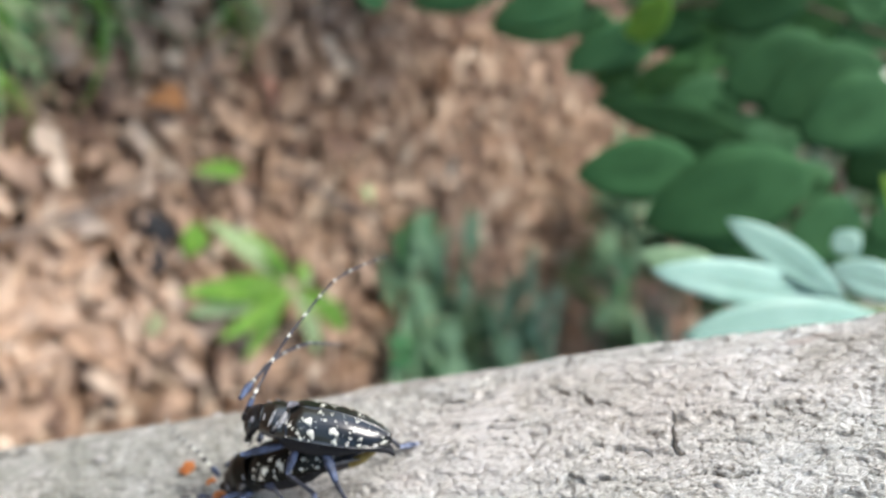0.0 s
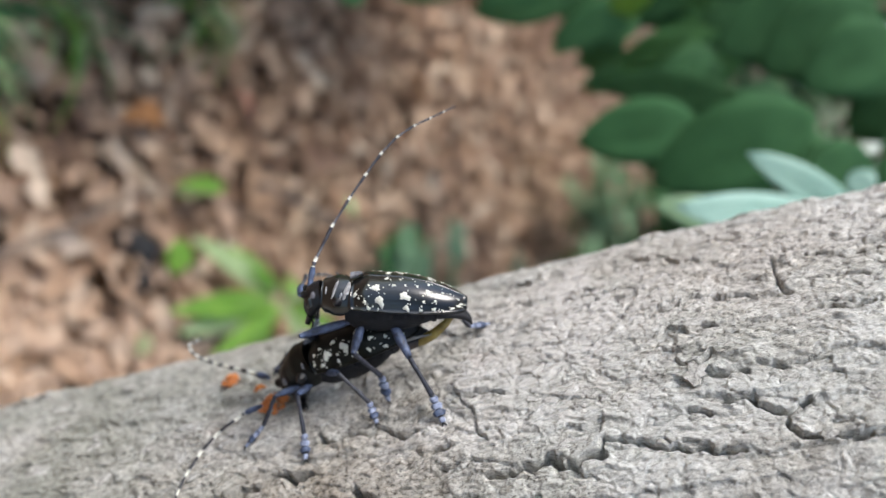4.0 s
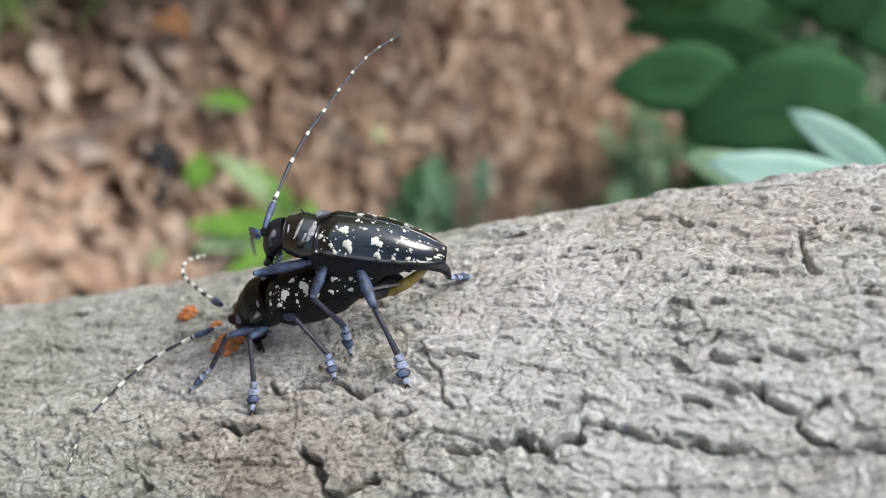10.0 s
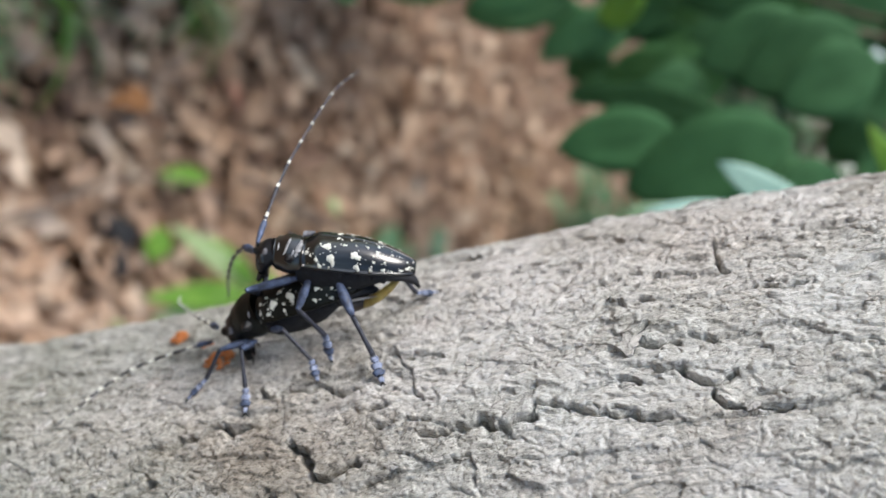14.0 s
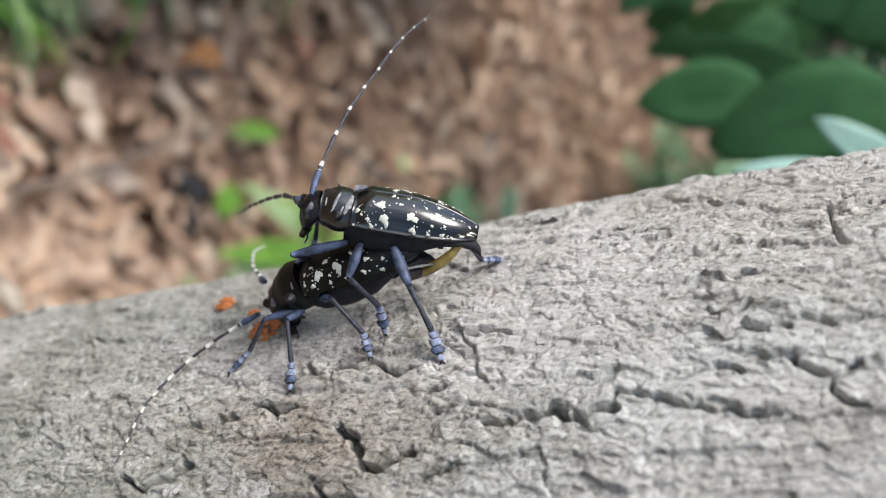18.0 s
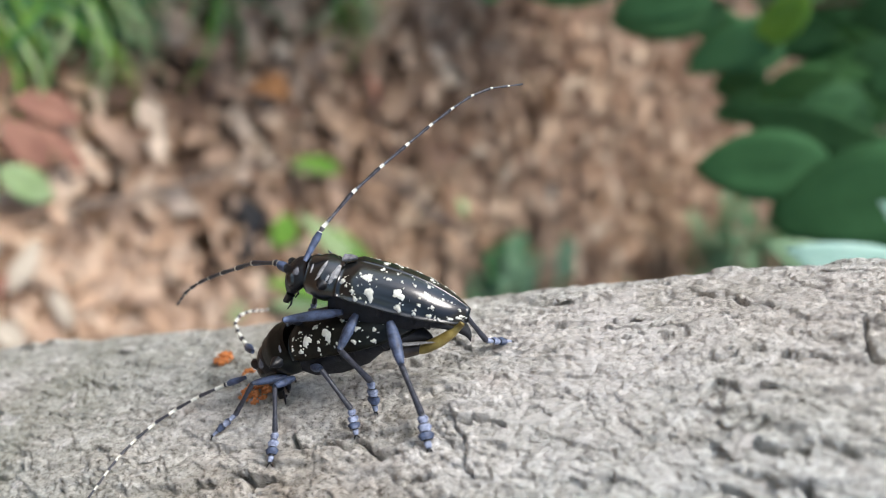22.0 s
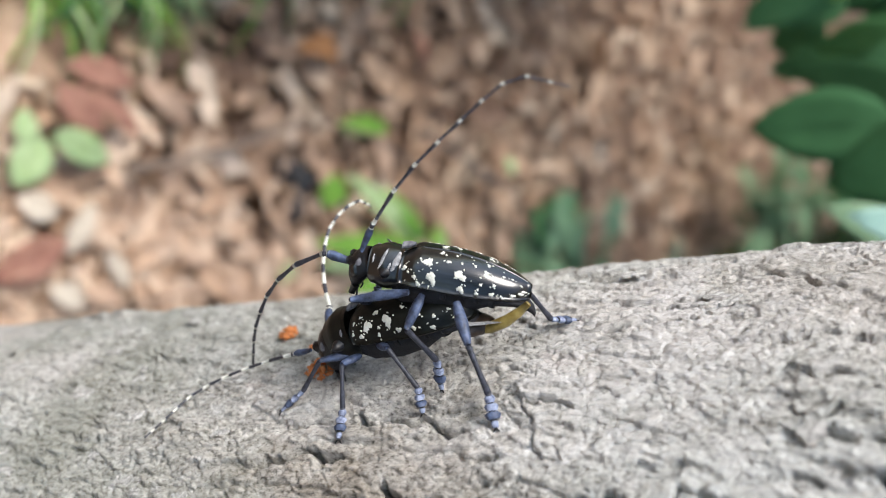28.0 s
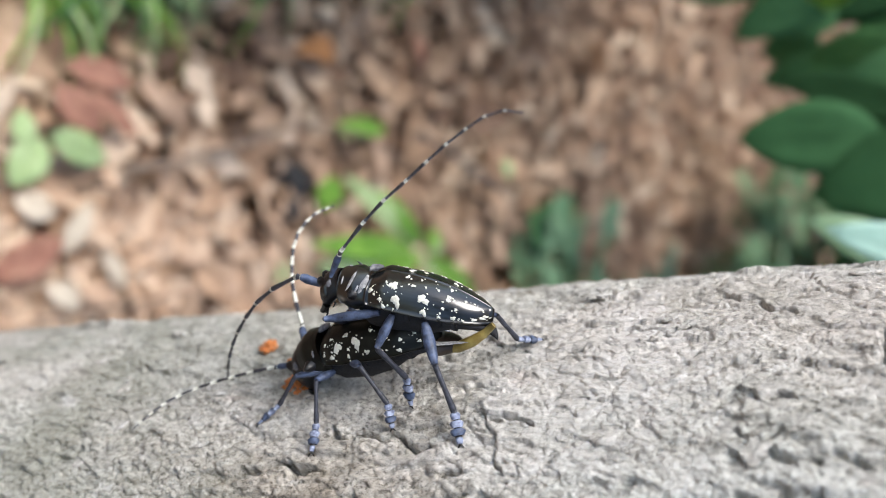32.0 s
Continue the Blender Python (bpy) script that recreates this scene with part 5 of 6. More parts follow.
    # where the two are joined
    part("tail_tip", loft("tail_tip", [(7.4, 2.2, 1.2, 1.4, 0, 6.2), (8.8, 1.7, 1.1, 1.2, 0, 6.1), (9.8, 1.1, 0.8, 0.9, 0, 6.1), (10.4, 0.5, 0.5, 0.5, 0, 6.1)], UMBER, 14), female, "brown tail tip")
    part("mating_tube", tube("mating_tube", [(8.0, -0.4, 5.5), (10.0, -0.8, 6.0), (12.2, -0.8, 6.8), (14.0, -0.5, 7.7), (15.4, 0, 8.6)], [0.5, 0.75, 0.75, 0.6, 0.4], AMBER, 10), male, "bent amber-yellow mating tube")
    part("wing_tip", tube("wing_tip", [(6.4, -1.7, 8.0), (8.2, -2.0, 7.6), (10.2, -1.7, 7.4), (12.0, -1.2, 7.0)], [0.3, 0.7, 0.5, 0.15], GREY_DOWN, 8, 0.2), female, "grey-green folded wing tip")
    for thing, length, thick, ring, bends in ((male, 37.0, 0.7, 0.15, MALE_UP), (male, 33.0, 0.95, 0.07, MALE_FORE), (female, 28.0, 0.86, 0.55, FEMALE_UP), (female, 30.0, 0.68, 0.36, FEMALE_DOWN)):
        rows += bent(antenna(thing, length, thick, ring), bends)
    return rows


BEETLE_ROWS = beetles()


def frass(name, x, y, size, count, seed, label):
    """A loose heap of chewed bark crumbs."""
    rng = random.Random(seed)
    ob = tagged(new(name), label, "wood crumbs")
    ob.matrix_world = SEAT @ Matrix.Translation((x * MM, y * MM, trunk_drop(y) * MM))
    for _ in range(count):
        a, r = rng.uniform(0, 6.28), size * rng.random() ** 0.6
        bm = bmesh.new()
        bmesh.ops.create_icosphere(bm, subdivisions=1, radius=rng.uniform(0.12, 0.34) * MM)
        for v in bm.verts:
            v.co *= rng.uniform(0.65, 1.35)
        me = bpy.data.meshes.new("crumb")
        bm.to_mesh(me)
        bm.free()
        me.materials.append(RUST)
        o = part("crumb", me, ob)
        o.matrix_basis = pose(r * math.cos(a) * MM, r * math.sin(a) * MM, (0.25 + (size - r) * 0.75 * rng.random()) * MM, rng.uniform(0, 360), rng.uniform(0, 360), 0)
    return ob


frass("wood_crumbs", -17.0, 0.2, 2.4, 170, 1, "heap of fresh orange bark crumbs under the beetle's jaws")
frass("wood_crumbs", -20.5, 5.0, 1.1, 45, 3, "small pile of fresh orange bark crumbs")
frass("wood_crumbs", -27.7, 10.1, 1.6, 80, 2, "small heap of orange crumbs on the bark")


# ---- plants ----
def foliage(name, low, high, through=0.25, rough=0.5, scale=60):
    m = Mat(name, rough)
    c = m.ramp(m.noise(scale, 5, 0.6), (0.3, low), (0.7, high))
    c = m.mix(0.6, c, m.ramp(m.rand(), (0, (0.65, 0.7, 0.65)), (1, (1, 1, 1))), "MULTIPLY")
    m.colour(c).bump(m.noise(scale * 5, 4, 0.6), 0.3, 0.0006)
    return m.glow_through(c, through).m


GREENS = {
    "D": foliage("deep_green_leaf", (0.018, 0.092, 0.025), (0.036, 0.135, 0.043), 0.18, 0.85),
    "M": foliage("mid_green_leaf", (0.038, 0.150, 0.048), (0.068, 0.205, 0.072), 0.24, 0.75),
    # this lighter green puts sky light into the colour of the rear leaves
    "L": foliage("sunlit_green_leaf", (0.060, 0.21, 0.060), (0.105, 0.29, 0.090), 0.35, 0.7),
    "B": foliage("bright_green_leaf", (0.16, 0.36, 0.035), (0.28, 0.50, 0.07), 0.35),
    "P": foliage("bluish_pale_leaf", (0.27, 0.47, 0.40), (0.36, 0.57, 0.50), 0.12),
    "T": foliage("soft_green_leaf", (0.15, 0.265, 0.14), (0.21, 0.34, 0.19), 0.15, 0.6),
    "Y": foliage("light_green_leaf", (0.38, 0.52, 0.22), (0.54, 0.67, 0.36), 0.3),
}
STEM = plain("brown_stem", (0.05, 0.034, 0.02), (0.14, 0.10, 0.065), 120, 0.8, 0.4, 0.001)
GREEN_STEM = plain("green_stem", (0.07, 0.13, 0.04), (0.16, 0.25, 0.08), 120, 0.6, 0.2, 0.001)
DRY = {
    "orange": plain("orange_dry_leaf", (0.30, 0.11, 0.03), (0.52, 0.24, 0.08), 90, 0.7, 0.4, 0.001, through=0.1),
    "red": plain("red_brown_dry_leaf", (0.24, 0.10, 0.065), (0.42, 0.21, 0.14), 90, 0.7, 0.4, 0.001, through=0.1),
    "tan": plain("tan_dry_leaf", (0.40, 0.25, 0.16), (0.62, 0.43, 0.30), 90, 0.7, 0.4, 0.001, through=0.1),
    "cream": plain("bleached_dry_leaf", (0.52, 0.43, 0.32), (0.70, 0.61, 0.48), 90, 0.7, 0.4, 0.001, through=0.1),
}
CHAR = plain("charred_wood", (0.010, 0.010, 0.012), (0.07, 0.068, 0.066), 90, 0.85, 0.9, 0.004)
BROWN_WOOD = plain("dark_grey_brown_wood", (0.05, 0.038, 0.03), (0.17, 0.13, 0.105), 150, 0.85, 0.6, 0.001)
TWIG = plain("grey_brown_twig", (0.10, 0.07, 0.05), (0.27, 0.20, 0.15), 150, 0.85, 0.5, 0.001)


def blade(base, tip, width, up, material, name="leaf", fold=0.18, droop=0.06, teeth=0.0, oval=0.5, nu=13):
    """A leaf between two places: rounded outline, folded along its rib, drooping, with thickness; up is its face."""
    base, tip, up = Vector(base), Vector(tip), Vector(up)
    along = tip - base
    l = along.length
    along.normalize()
    across = up.cross(along).normalized()
    face = along.cross(across)
    v = []
    for i in range(nu):
        u = i / (nu - 1)
        w = width * 0.5 * max(0.02, math.sin(math.pi * u ** (math.log(0.5) / math.log(oval))) ** 0.72)
        if teeth:
            w *= 1 + teeth * (1 if i % 2 else -1)
        for s in (-1, -0.6, 0, 0.6, 1):
            z = fold * abs(s) * w - droop * l * (2 * u - 0.8) ** 2 + 0.03 * w * math.sin(9 * u + 2 * s)
            v.append(base + along * (u * l) + across * (s * w) + face * z)
    n = len(v)
    f = [tuple(q) for q in grid_faces(nu, 5)]
    v += [p - face * 0.0003 for p in v]
    rim = [i * 5 for i in range(nu)] + [(nu - 1) * 5 + j for j in range(1, 5)] + [i * 5 + 4 for i in range(nu - 2, -1, -1)] + [3, 2, 1]
    f += [tuple(k + n for k in q[::-1]) for q in f] + [(b, a, a + n, b + n) for a, b in zip(rim, rim[1:] + rim[:1])]
    return mesh_of(name, v, f, material)


def rod(name, points, radii, material, sides=7):
    return tube(name, [(Vector(p) / MM) for p in points], [r / MM for r in radii], material, sides)


# a branch of broad leaves that hangs in beside the trunk
PALE_LIFT = Vector((0.001, 0, 0.006))
LENS_SIDE = Vector((-0.03, -0.16, 0.63))
branch = tagged(new("leafy_branch"), "branch of broad deep-green oval leaves beside the trunk", "branch")
pale_branch = tagged(new("leafy_branch"), "sprig of narrow bluish pale-green leaves behind the trunk", "branch")


def big_leaf(base, tip, width, kind):
    base, tip = Vector(base), Vector(tip)
    owner = pale_branch if kind in "PT" or width < 0.013 else branch
    if kind == "P":
        base, tip = base + PALE_LIFT, tip + PALE_LIFT
    up = (LENS_SIDE - base).normalized() + Vector((0, 0, 0.35))
    leaf = part("leaf", blade(base, tip, width * 1.08, up, GREENS[kind], fold=0.08, oval=0.55 if kind == "P" else 0.47), owner, {"P": "narrow pale bluish leaf", "B": "bright yellow-green young leaf"}.get(kind, ""))
    rib = [base.lerp(tip, k / 6) + up.normalized() * 0.0004 - up.normalized() * (0.06 * (tip - base).length * (2 * k / 6 - 0.8) ** 2) for k in range(7)]
    part("rib", rod("rib", rib, [0.0004 - 0.00005 * k for k in range(7)], GREENS[kind], 5), leaf)


def hanging_leaves():
    big_leaf((-0.027, 0.307, 0.562), (-0.027, 0.284, 0.505), 0.0305, "D")
    big_leaf((-0.020, 0.281, 0.615), (-0.002, 0.261, 0.541), 0.0408, "D")
    big_leaf((0.003, 0.290, 0.635), (0.013, 0.268, 0.604), 0.0303, "D")
    big_leaf((-0.037, 0.389, 0.580), (-0.066, 0.404, 0.490), 0.0212, "D")
    big_leaf((-0.077, 0.360, 0.627), (-0.063, 0.338, 0.572), 0.0383, "D")
    big_leaf((-0.067, 0.340, 0.649), (-0.048, 0.320, 0.592), 0.0399, "D")
    big_leaf((-0.051, 0.321, 0.655), (-0.035, 0.301, 0.610), 0.0353, "D")
    big_leaf((-0.025, 0.341, 0.655), (-0.007, 0.341, 0.628), 0.0282, "D")
    big_leaf((-0.128, 0.439, 0.487), (-0.126, 0.418, 0.417), 0.0291, "M")
    big_leaf((-0.160, 0.456, 0.421), (-0.153, 0.431, 0.354), 0.0248, "M")
    big_leaf((-0.107, 0.428, 0.520), (-0.097, 0.417, 0.467), 0.0263, "M")
    big_leaf((-0.127, 0.407, 0.536), (-0.099, 0.426, 0.506), 0.0221, "B")
    big_leaf((-0.122, 0.434, 0.582), (-0.119, 0.429, 0.535), 0.0225, "M")
    big_leaf((-0.115, 0.396, 0.617), (-0.105, 0.393, 0.559), 0.0315, "D")
    big_leaf((-0.168, 0.417, 0.452), (-0.146, 0.393, 0.374), 0.0330, "M")
    big_leaf((-0.139, 0.413, 0.488), (-0.126, 0.396, 0.427), 0.0263, "M")
    big_leaf((-0.117, 0.424, 0.521), (-0.088, 0.415, 0.466), 0.0225, "M")
    big_leaf((-0.188, 0.429, 0.379), (-0.172, 0.415, 0.339), 0.0206, "M")
    big_leaf((-0.182, 0.444, 0.311), (-0.157, 0.455, 0.321), 0.0219, "M")
    big_leaf((0.024, 0.196, 0.621), (-0.011, 0.167, 0.586), 0.0125, "P")
    big_leaf((0.022, 0.196, 0.615), (0.002, 0.142, 0.565), 0.0147, "P")
    big_leaf((0.028, 0.185, 0.633), (0.024, 0.140, 0.573), 0.0196, "P")
    big_leaf((0.026, 0.215, 0.645), (0.013, 0.208, 0.615), 0.0141, "P")
    big_leaf((0.022, 0.234, 0.583), (0.004, 0.201, 0.553), 0.0145, "T")
    big_leaf((0.043, 0.202, 0.637), (0.040, 0.167, 0.569), 0.0178, "T")
    big_leaf((0.016, 0.258, 0.625), (0.005, 0.259, 0.617), 0.0121, "P")
    big_leaf((0.014, 0.239, 0.653), (-0.018, 0.221, 0.642), 0.0083, "B")
    big_leaf((-0.035, 0.290, 0.669), (-0.006, 0.280, 0.658), 0.0195, "T")
    big_leaf((-0.088, 0.339, 0.650), (-0.104, 0.337, 0.634), 0.0219, "M")
    big_leaf((-0.003, 0.338, 0.678), (0.016, 0.318, 0.637), 0.0399, "D")
    big_leaf((-0.074, 0.385, 0.699), (-0.062, 0.389, 0.660), 0.0379, "D")
    part("spot", blade((0.0215, 0.159, 0.598), (0.0210, 0.157, 0.592), 0.004, (-0.05, -0.3, 0.2), GREENS["D"], "spot"), pale_branch, "dark blotch on a pale leaf")


hanging_leaves()
_r = random.Random(17)
for _ in range(16):
    _b = Vector((_r.uniform(-0.13, 0.05), _r.uniform(0.42, 0.60), _r.uniform(0.56, 0.78)))
    big_leaf(_b, _b + Vector((_r.uniform(-0.03, 0.03), _r.uniform(-0.03, 0.01), -_r.uniform(0.06, 0.09))), _r.uniform(0.03, 0.045), _r.choice("DDM"))
for _ in range(16):
    _b = Vector((_r.uniform(-0.12, 0.03), _r.uniform(0.44, 0.56), _r.uniform(0.56, 0.63)))
    big_leaf(_b, _b + Vector((_r.uniform(-0.025, 0.025), _r.uniform(-0.03, 0.01), -_r.uniform(0.035, 0.055))), _r.uniform(0.022, 0.034), "MMD"[_ % 3])
for _ in range(26):
    _b = Vector((_r.uniform(-0.135, -0.06), _r.uniform(0.455, 0.53), _r.uniform(0.49, 0.66)))
    big_leaf(_b, _b + Vector((_r.uniform(-0.02, 0.02), _r.uniform(-0.02, 0.01), -_r.uniform(0.035, 0.05))), _r.uniform(0.020, 0.030), "LLM"[_ % 3])
part("stem", rod("stem", [(-0.60, 0.70, 0.0), (-0.55, 0.62, 0.55), (-0.32, 0.48, 0.92), (-0.14, 0.40, 0.86), (-0.05, 0.37, 0.72), (0.01, 0.40, 0.60)], [0.008, 0.006, 0.004, 0.0032, 0.0026, 0.002], STEM), branch)
for a, b in (((0.01, 0.40, 0.60), (-0.024, 0.31, 0.58)), ((0.0, 0.39, 0.62), (-0.03, 0.345, 0.645)), ((-0.05, 0.37, 0.72), (-0.075, 0.37, 0.64)), ((-0.05, 0.37, 0.72), (-0.115, 0.41, 0.60)), ((-0.115, 0.41, 0.60), (-0.13, 0.435, 0.49)),
             ((-0.13, 0.435, 0.49), (-0.165, 0.445, 0.42)), ((-0.165, 0.445, 0.42), (-0.19, 0.44, 0.34)), ((0.01, 0.40, 0.60), (0.002, 0.30, 0.64))):
    m = Vector(a).lerp(Vector(b), 0.5) + Vector((0, 0.008, -0.006))
    part("twig", rod("twig", [a, m, b], [0.0022, 0.0017, 0.0012], STEM, 6), branch)
part("stem", rod("stem", [(0.55, 0.30, 0.0), (0.48, 0.32, 0.55), (0.30, 0.30, 0.84), (0.12, 0.26, 0.78), (0.035, 0.22, 0.70), (0.0, 0.22, 0.74)], [0.006, 0.005, 0.0035, 0.0025, 0.002, 0.0015], STEM), pale_branch)
for a, b in (((0.055, 0.235, 0.71), (0.024, 0.195, 0.618)), ((0.055, 0.235, 0.71), (0.03, 0.188, 0.632)), ((0.045, 0.23, 0.66), (0.027, 0.216, 0.646)), ((0.060, 0.25, 0.70), (0.022, 0.235, 0.584)), ((0.060, 0.25, 0.70), (0.044, 0.204, 0.636)),
             ((0.04, 0.23, 0.67), (0.017, 0.257, 0.626)), ((0.035, 0.22, 0.68), (0.015, 0.238, 0.654)), ((0.0, 0.22, 0.74), (-0.034, 0.288, 0.67))):
    part("twig", rod("twig", [a, Vector(a).lerp(Vector(b), 0.5) + Vector((0, 0, -0.004)), b], [0.0012, 0.001, 0.0008], GREEN_STEM, 6), pale_branch)


def bush(x, y, spread, height, stems, kind, leaflet, label, seed, pairs=6):
    """A low bush of feathered leaves: stems > leaf stalks with pairs of small oval leaflets."""
    rng = random.Random(seed)
    ob = tagged(new("bush"), label, "bush", "low bushes")
    ob.matrix_world = Matrix.Translation((x, y, 0))
    for _ in range(stems):
        a = rng.uniform(0, 6.28)
        top = Vector((spread * math.cos(a) * rng.uniform(0.2, 1), spread * math.sin(a) * rng.uniform(0.2, 1), height * rng.uniform(0.55, 1.0)))
        mid = top * 0.5 + Vector((0, 0, height * 0.15))
        stem = part("stem", rod("stem", [(0, 0, -0.01), mid, top], [0.0022, 0.0016, 0.0009], GREEN_STEM, 5), ob)
        for s in range(4):
            p = mid.lerp(top, (s + 0.4) / 4)
            b = a + rng.uniform(-1.7, 1.7)
            way = Vector((math.cos(b), math.sin(b), rng.uniform(-0.25, 0.25))).normalized()
            l = leaflet * pairs * 0.62
            v, f = [], []
            side = way.cross(Vector((0, 0, 1))).normalized()
            for k in range(pairs):
                for sgn in (-1, 1):
                    q = p + way * (l * (k + 0.6) / pairs)
                    e = q + (side * sgn + way * 0.35).normalized() * leaflet * rng.uniform(0.8, 1.1) + Vector((0, 0, rng.uniform(-0.3, 0.12) * leaflet))
                    n0, w = len(v), leaflet * 0.36
                    t = (e - q).normalized()
                    c = t.cross(Vector((0, 0, 1))).normalized()
                    for u, ww, lift in ((0, 0.1, 0), (0.25, 0.85, 0.06), (0.55, 1.0, 0.1), (0.85, 0.65, 0.06), (1, 0.1, 0)):
                        m = q.lerp(e, u)
                        v += [m - c * w * ww + Vector((0, 0, lift * leaflet)), m, m + c * w * ww + Vector((0, 0, lift * leaflet))]
                    f += [tuple(i + n0 for i in g) for g in grid_faces(5, 3)]
            part("feathered_leaf", mesh_of("feathered_leaf", v, f, GREENS[kind if rng.random() < 0.9 else "M"]), stem)
    return ob


bush(0.20, 1.06, 0.17, 0.13, 16, "T", 0.026, "low bush of soft-green feathered leaves on the leaf litter", 1, 4)
bush(0.12, 1.02, 0.10, 0.08, 9, "T", 0.024, "low seedling of soft-green feathered leaves on the leaf litter", 2, 4)
bush(0.24, 1.80, 0.26, 0.28, 22, "T", 0.034, "bush of mid-green feathered leaves at the edge of the litter", 3, 5)
bush(0.29, 1.20, 0.16, 0.20, 14, "T", 0.026, "bush of soft-green feathered leaves close behind the trunk", 4, 4)
bush(0.22, 2.05, 0.28, 0.55, 26, "M", 0.040, "tall bush of mid-green feathered leaves", 7, 5)
bush(0.12, 2.75, 0.36, 0.90, 28, "T", 0.046, "tall bush of soft-green feathered leaves", 8, 5)
# two bushes out of view, added to darken the litter near the grass
bush(-0.52, 0.48, 0.20, 0.45, 14, "M", 0.036, "unseen bush of mid-green feathered leaves, added to shade the grass side", 11)
bush(-0.58, 0.90, 0.22, 0.52, 14, "M", 0.038, "unseen bush of mid-green feathered leaves, added to shade the litter", 12)
spray = bush(-0.16, 1.10, 0.15, 0.22, 18, "T", 0.034, "spray of pale green feathered leaves on an overhanging shoot", 5)
spray.matrix_world = Matrix.Translation((-0.15, 1.10, 0.43))
part("shoot", rod("shoot", [(0, 0, 0.0), (-0.10, 0.10, 0.25), (-0.35, 0.25, 0.3), (-0.5, 0.35, 0.0), (-0.55, 0.4, -0.44)], [0.0015, 0.0025, 0.003, 0.004, 0.005], STEM, 6), spray)
spray = bush(-0.2, 1.3, 0.20, 0.28, 18, "M", 0.034, "spray of mid-green feathered leaves on an overhanging shoot", 6)
spray.matrix_world = Matrix.Translation((-0.18, 1.22, 0.62))
part("shoot", rod("shoot", [(0, 0, 0.0), (-0.15, 0.10, 0.25), (-0.45, 0.25, 0.3), (-0.6, 0.35, 0.0), (-0.65, 0.4, -0.63)], [0.0015, 0.0025, 0.003, 0.004, 0.005], STEM, 6), spray)


def grass(x, y, count, reach, rise, lean, label, seed):
    """A tuft of long arching blades, each its own part."""
    rng = random.Random(seed)
    ob = tagged(new("grass_tuft"), label, "grass", "grass tufts")
    ob.matrix_world = Matrix.Translation((x, y, 0))
    for _ in range(count):
        a = lean + rng.gauss(0, 0.7)
        l, h = reach * rng.uniform(0.55, 1.1), rise * rng.uniform(0.6, 1.2)
        start = Vector((rng.gauss(0, 0.012), rng.gauss(0, 0.012), 0))
        side = Vector((-math.sin(a), math.cos(a), 0))
        v = []
        for k in range(9):
            u = k / 8
            p = start + Vector((math.cos(a) * l * u, math.sin(a) * l * u, h * (2.6 * u - 2.5 * u * u) + 0.004))
            w = 0.0019 * (1 - u ** 2) + 0.0002
            v += [p - side * w, p + Vector((0, 0, -0.0008)), p + side * w]
        part("grass_blade", mesh_of("grass_blade", v, grid_faces(9, 3), GREENS[rng.choice("BMYBM")]), ob)
    return ob


grass(-0.205, 0.315, 84, 0.13, 0.085, 0.6, "arching tuft of long thin green grass blades", 1)
grass(-0.185, 0.245, 60, 0.12, 0.08, 0.9, "tuft of long green grass blades over dry leaves", 4)
grass(-0.245, 0.46, 30, 0.12, 0.07, 0.5, "arching tuft of thin green grass blades", 2)
grass(-0.27, 0.66, 26, 0.12, 0.08, -0.2, "tuft of thin green grass blades at the litter's edge", 3)


def rosette():
    ob = tagged(new("seedling"), "fresh green seedling with narrow toothed leaves in a whorl", "seedling")
    ob.matrix_world = Matrix.Translation((0.073, 0.656, 0))
    part("stem", rod("stem", [(0, 0, -0.005), (0.002, 0.0, 0.045), (0, 0, 0.075)], [0.0022, 0.0018, 0.0012], GREEN_STEM, 6), ob)
    for k, (x, y, z) in enumerate(((-0.079, -0.103, 0.004), (-0.066, -0.062, 0.010), (-0.018, -0.155, 0.010), (0.004, -0.141, 0.002), (0.035, -0.113, 0.008), (0.065, -0.073, 0.000), (0.097, 0.057, 0.006), (0.081, 0.129, 0.010), (0.03, -0.085, 0.014), (-0.009, 0.050, 0.012), (-0.022, 0.030, 0.014))):
        base, tip = Vector((x * 0.08, y * 0.08, 0.070 + z)), Vector((x, y, 0.062 + z))
        l = (tip - base).length
        leaf = part("leaf", blade(base, tip, max(0.018, l * 0.19), (0, -0.5, 1), GREENS["B" if k % 3 else "Y"], droop=0.08, teeth=0.06, nu=15), ob)
        part("rib", rod("rib", [base + Vector((0, 0, 0.001)), base.lerp(tip, 0.5) + Vector((0, 0, 0.0012))], [0.0007, 0.0004], GREENS["Y"], 5), leaf)


rosette()


def lying(name, base, tip, width, material, label, up=(0, 0, 1), teeth=0.05, droop=0.05):
    ob = tagged(new(name, blade(base, tip, width, up, material, name, droop=droop, teeth=teeth, nu=15)), label, "leaf")
    return ob


lying("leaf", (-0.055, 0.636, 0.048), (-0.056, 0.552, 0.050), 0.022, GREENS["B"], "fresh green leaf lying on brown litter", (-0.2, -0.2, 1))
lying("leaf", (0.024, 0.532, 0.046), (-0.008, 0.538, 0.056), 0.030, GREENS["B"], "bright green leaf stub among dry leaves", (0, -0.3, 1))
lying("leaf", (0.085, 0.465, 0.044), (0.070, 0.482, 0.048), 0.018, GREENS["Y"], "small yellow-green leaf on the litter")
lying("leaf", (-0.130, 0.560, 0.05), (-0.127, 0.506, 0.055), 0.026, DRY["orange"], "curled orange dry leaf on the litter", (-0.1, -0.5, 1), droop=0.2)
lying("leaf", (-0.092, 0.258, 0.05), (-0.082, 0.315, 0.052), 0.024, DRY["red"], "red-brown dry leaf beside the grass")
